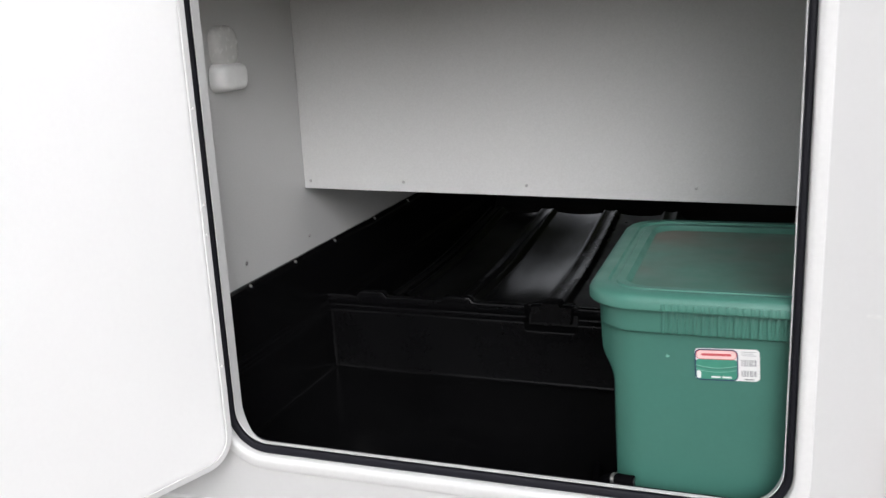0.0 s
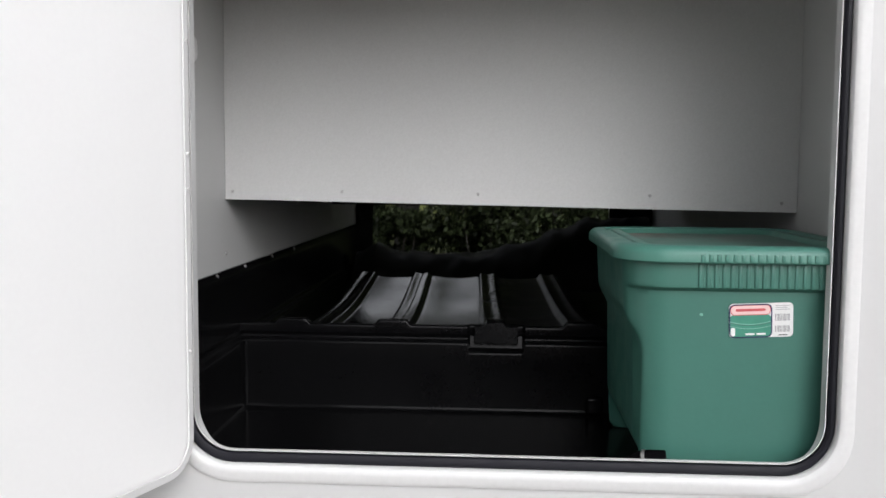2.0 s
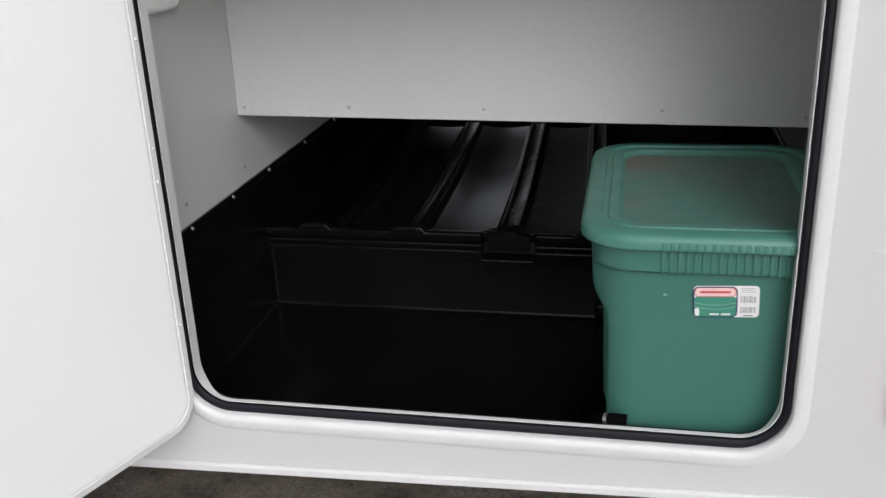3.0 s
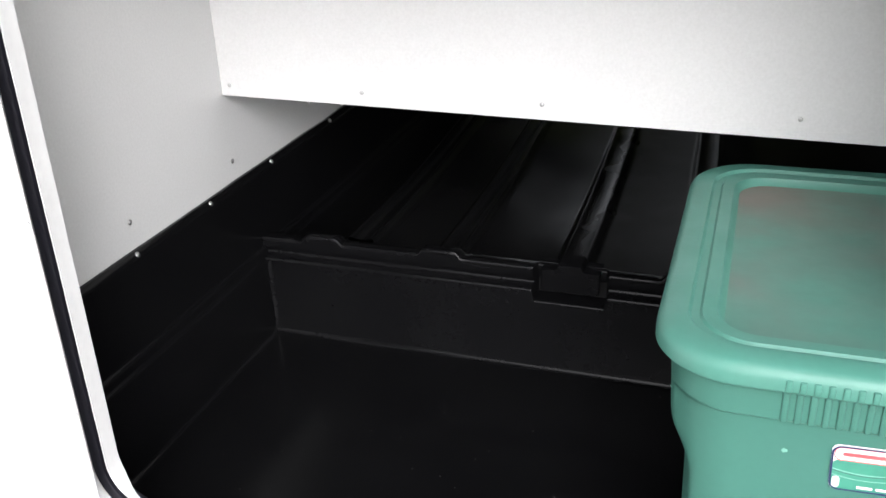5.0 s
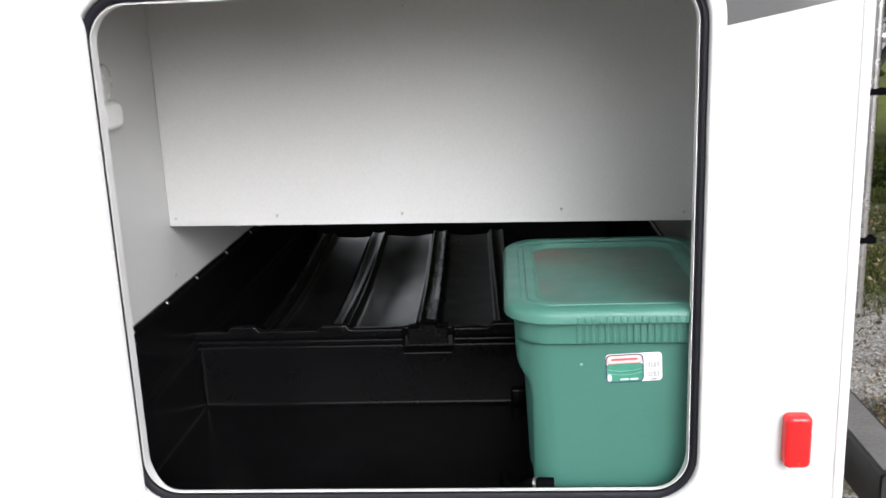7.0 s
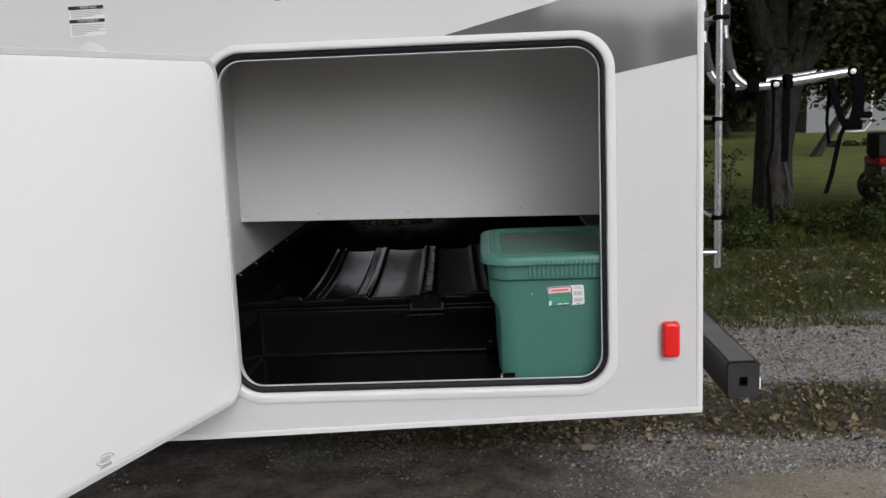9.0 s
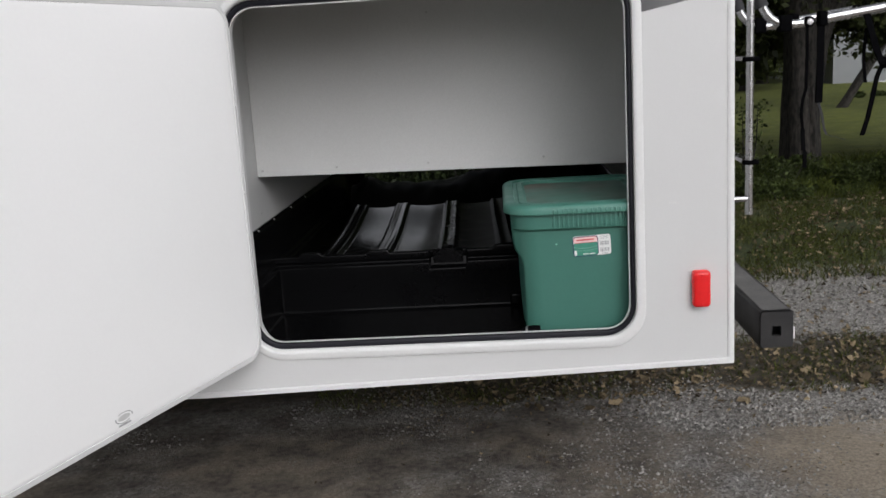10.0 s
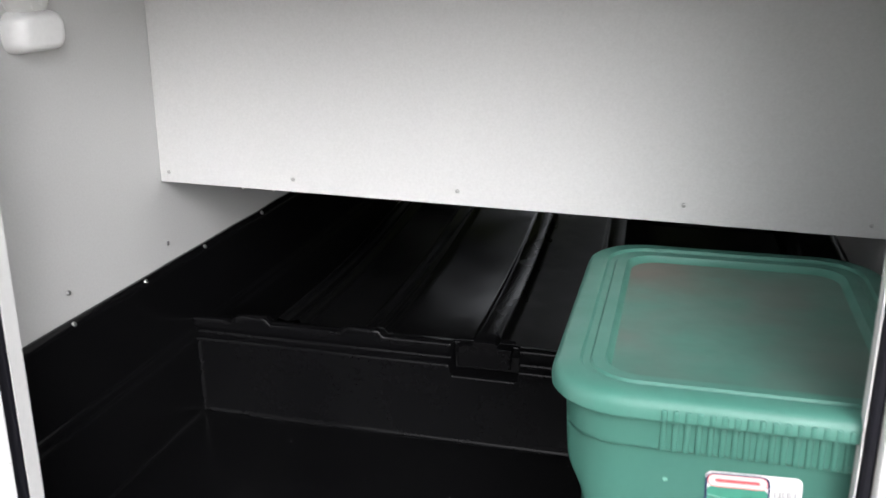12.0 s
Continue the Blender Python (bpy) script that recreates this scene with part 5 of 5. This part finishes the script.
# Unseen trees, added to screen off sky that the deck would reflect.
for x, low in ((1.7, 1.5), (-1.6, 4.2), (-4.5, 4.2)):
    spots = crown_spots(110 if low > 4 else 150, 0, 0, low, 8.4, 2.2, 2.2)
    tagged(tree("sky_screen_tree", (x, 12.2, -0.22), 0.15, 3.9, [([(0, 0, 3.8), (0.3, 0, 4.8), (0.4, 0.2, 6.5)], [0.12, 0.09, 0.05])], spots, rng.uniform(0.4, 0.9, len(spots)), 380, 0.10, "unseen tree added to screen the sky behind the hedge"), group="trees round the lawn")


def shrub(at, w, h, per, leaf, label, clump=(0.10, 0.22), mat=WEED):
    s = tagged(thing("shrub", at), label, "shrub", group="undergrowth")
    spots = np.column_stack([rng.uniform(-w, w, 12), rng.uniform(-0.25, 0.25, 12), rng.uniform(0.05, h, 12)])
    v, f = leaf_cloud(spots, rng.uniform(*clump, 12), per, leaf)
    v[:, 2] = np.maximum(v[:, 2], 0.0)
    me = bpy.data.meshes.new("foliage")
    me.from_pydata(v.tolist(), [], f.tolist())
    me.materials.append(mat)
    new("foliage", me).parent = s
    for x, y, z in spots[:4]:
        part("stem", tube([(x * 0.4, y * 0.4, -0.02), (x * 0.8, y, z * 0.6), (x, y, z)], [0.008, 0.006, 0.003], 6), BARK, s)
    return s


for i in range(22):
    shrub((1.1 + 0.21 * i + 0.1 * math.sin(i * 5.1), 7.45 + 0.45 * math.sin(i * 2.1), 0), 0.3, 0.17 + 0.07 * math.sin(i * 1.3) + 0.06 * math.sin(i * 3.7), 190, 0.014 + 0.006 * math.sin(i * 2.9), "low ragged weeds under the tree", (0.04, 0.17))
for x, y, h, dense in ((2.10, 8.0, 0.75, 34), (3.74, 8.0, 0.50, 130), (4.15, 7.9, 0.62, 150), (4.6, 7.7, 0.7, 110)):
    shrub((x, y, 0), 0.25, h, dense, 0.026, "taller sapling in the undergrowth")
for i in range(24):
    shrub((-3.1 + 0.19 * i, 7.6 + 0.3 * math.sin(i * 1.7), 0), 0.3, 1.24 + 0.10 * math.sin(i * 2.3), 480, 0.026, "leafy bush in the hedge behind the trailer", mat=HEDGE_LEAF)
shrub((9.2, 23.0, -0.30), 0.6, 0.14, 150, 0.04, "low dark bush on the lawn", (0.08, 0.16))


def tall_grass():
    """Long bent blades standing among the weeds, each of two pieces."""
    count = 26000
    p = np.stack([rng.uniform(1.4, 5.2, count), rng.uniform(6.9, 9.4, count)], -1)
    clump = np.array([noise.noise((float(a) * 3.0, float(b) * 3.0, 4)) for a, b in p])
    p = p[clump > rng.uniform(-0.5, 0.3, count)]
    m = len(p)
    tall = rng.uniform(0.04, 0.18, m) * rng.random(m) ** 0.6
    lean = rng.normal(size=(m, 2)) * 0.35
    base = np.column_stack([p, np.zeros(m)])
    mid = base + np.column_stack([lean * tall[:, None] * 0.35, tall * 0.65])
    tip = base + np.column_stack([lean * tall[:, None] * 1.1, tall])
    w = random_dirs(m, 0.0) * 0.0035
    v = np.stack([base - w, base + w, mid + w * 0.8, tip, mid - w * 0.8], 1).reshape(-1, 3)
    stuff("tall_grass", v, np.arange(5 * m).reshape(m, 5), TALL_GRASS, "long yellow-green grass among the weeds", "grass")


tall_grass()

# ride-on mower parked beyond the weeds
def wheel_loops(cx, cy, r, half):
    prof = [(0.1, -half * 0.7), (0.8, -half * 0.8), (0.95, -half), (1.0, -half * 0.6), (1.0, half * 0.6), (0.95, half), (0.8, half * 0.8), (0.1, half * 0.7)]
    return loft([[(cx + r * k * math.cos(j * math.pi / 12), cy + o, r + r * k * math.sin(j * math.pi / 12)) for j in range(24)] for k, o in prof], True, True)


mower = tagged(thing("riding_mower", (4.06, 9.30, 0.03)), "red ride-on lawn mower parked on the grass", "lawn mower")
hood = [[(x, y, z) for y, z in rounded(-0.24 * k, 0.24 * k, 0.44 + 0.02 * (1 - k), 0.44 + 0.105 * k, 0.035 * k, 5)] for x, k in ((0.0, 0.55), (0.02, 0.82), (0.07, 0.95), (0.2, 1.0), (0.62, 1.04))]
fix_normals(part("hood", loft(hood, True, True), MOWER_RED, mower, "rounded red hood"))
part("chassis", box(0.03, 1.35, -0.22, 0.22, 0.20, 0.445, 0.02), DARK_STEEL, mower)
part("fender", box(0.80, 1.45, -0.36, 0.36, 0.46, 0.52, 0.025), MOWER_RED, mower)
part("seat", box(0.92, 1.28, -0.2, 0.2, 0.53, 0.62, 0.03), RUBBER, mower, "black seat")
part("seat_back", box(1.22, 1.32, -0.2, 0.2, 0.60, 0.92, 0.03), RUBBER, mower)
part("dashboard", box(0.02, 0.46, -0.17, 0.17, 0.54, 0.79, 0.03), UNDERSIDE, mower, "dark grey cover standing on the hood")
for x, r in ((0.22, 0.19), (1.18, 0.25)):
    for y in (-0.34, 0.34):
        fix_normals(part("wheel", wheel_loops(x, y, r, 0.08), RUBBER, mower, "black tyre"))

# far house
def far_house(at):
    house = tagged(thing("house", at), "pale blue-grey house beyond the lawn", "house", group="far houses")
    part("wall", box(-6, 6, 0, 7, -0.2, 2.6), HOUSE_WALL, house, "pale blue-grey siding")
    bm = bmesh.new()
    rv = [bm.verts.new(p) for p in ((-6.4, -0.5, 2.55), (6.4, -0.5, 2.55), (6.4, 7.5, 2.55), (-6.4, 7.5, 2.55), (-6.4, 3.5, 4.6), (6.4, 3.5, 4.6))]
    for q in ((0, 1, 5, 4), (2, 3, 4, 5), (0, 4, 3), (1, 2, 5), (0, 3, 2, 1)):
        bm.faces.new([rv[i] for i in q])
    part("roof", bm, HOUSE_ROOF, house, "dark grey shingle roof")
    for x in (-1.4, 0.8, 3.4):
        w = part("window", box(x - 0.5, x + 0.5, -0.03, 0.0, 0.9, 2.0), TRIM_WHITE, house)
        part("pane", box(x - 0.43, x + 0.43, -0.04, -0.031, 0.97, 1.93), DARK_STEEL, w)
    pipe = part("downpipe", tube([(-3.9, -0.06, 2.4), (-3.95, -0.06, 0.35), (-4.25, -0.3, 0.12), (-5.8, -0.5, 0.03)], 0.026, 8), TRIM_WHITE, house, "white downpipe")
    fix_normals(pipe)
    return house


first_house = far_house((16.6, 30.0, -0.35))
copy_thing(first_house, pose(-4.5, 38.0, -0.3))
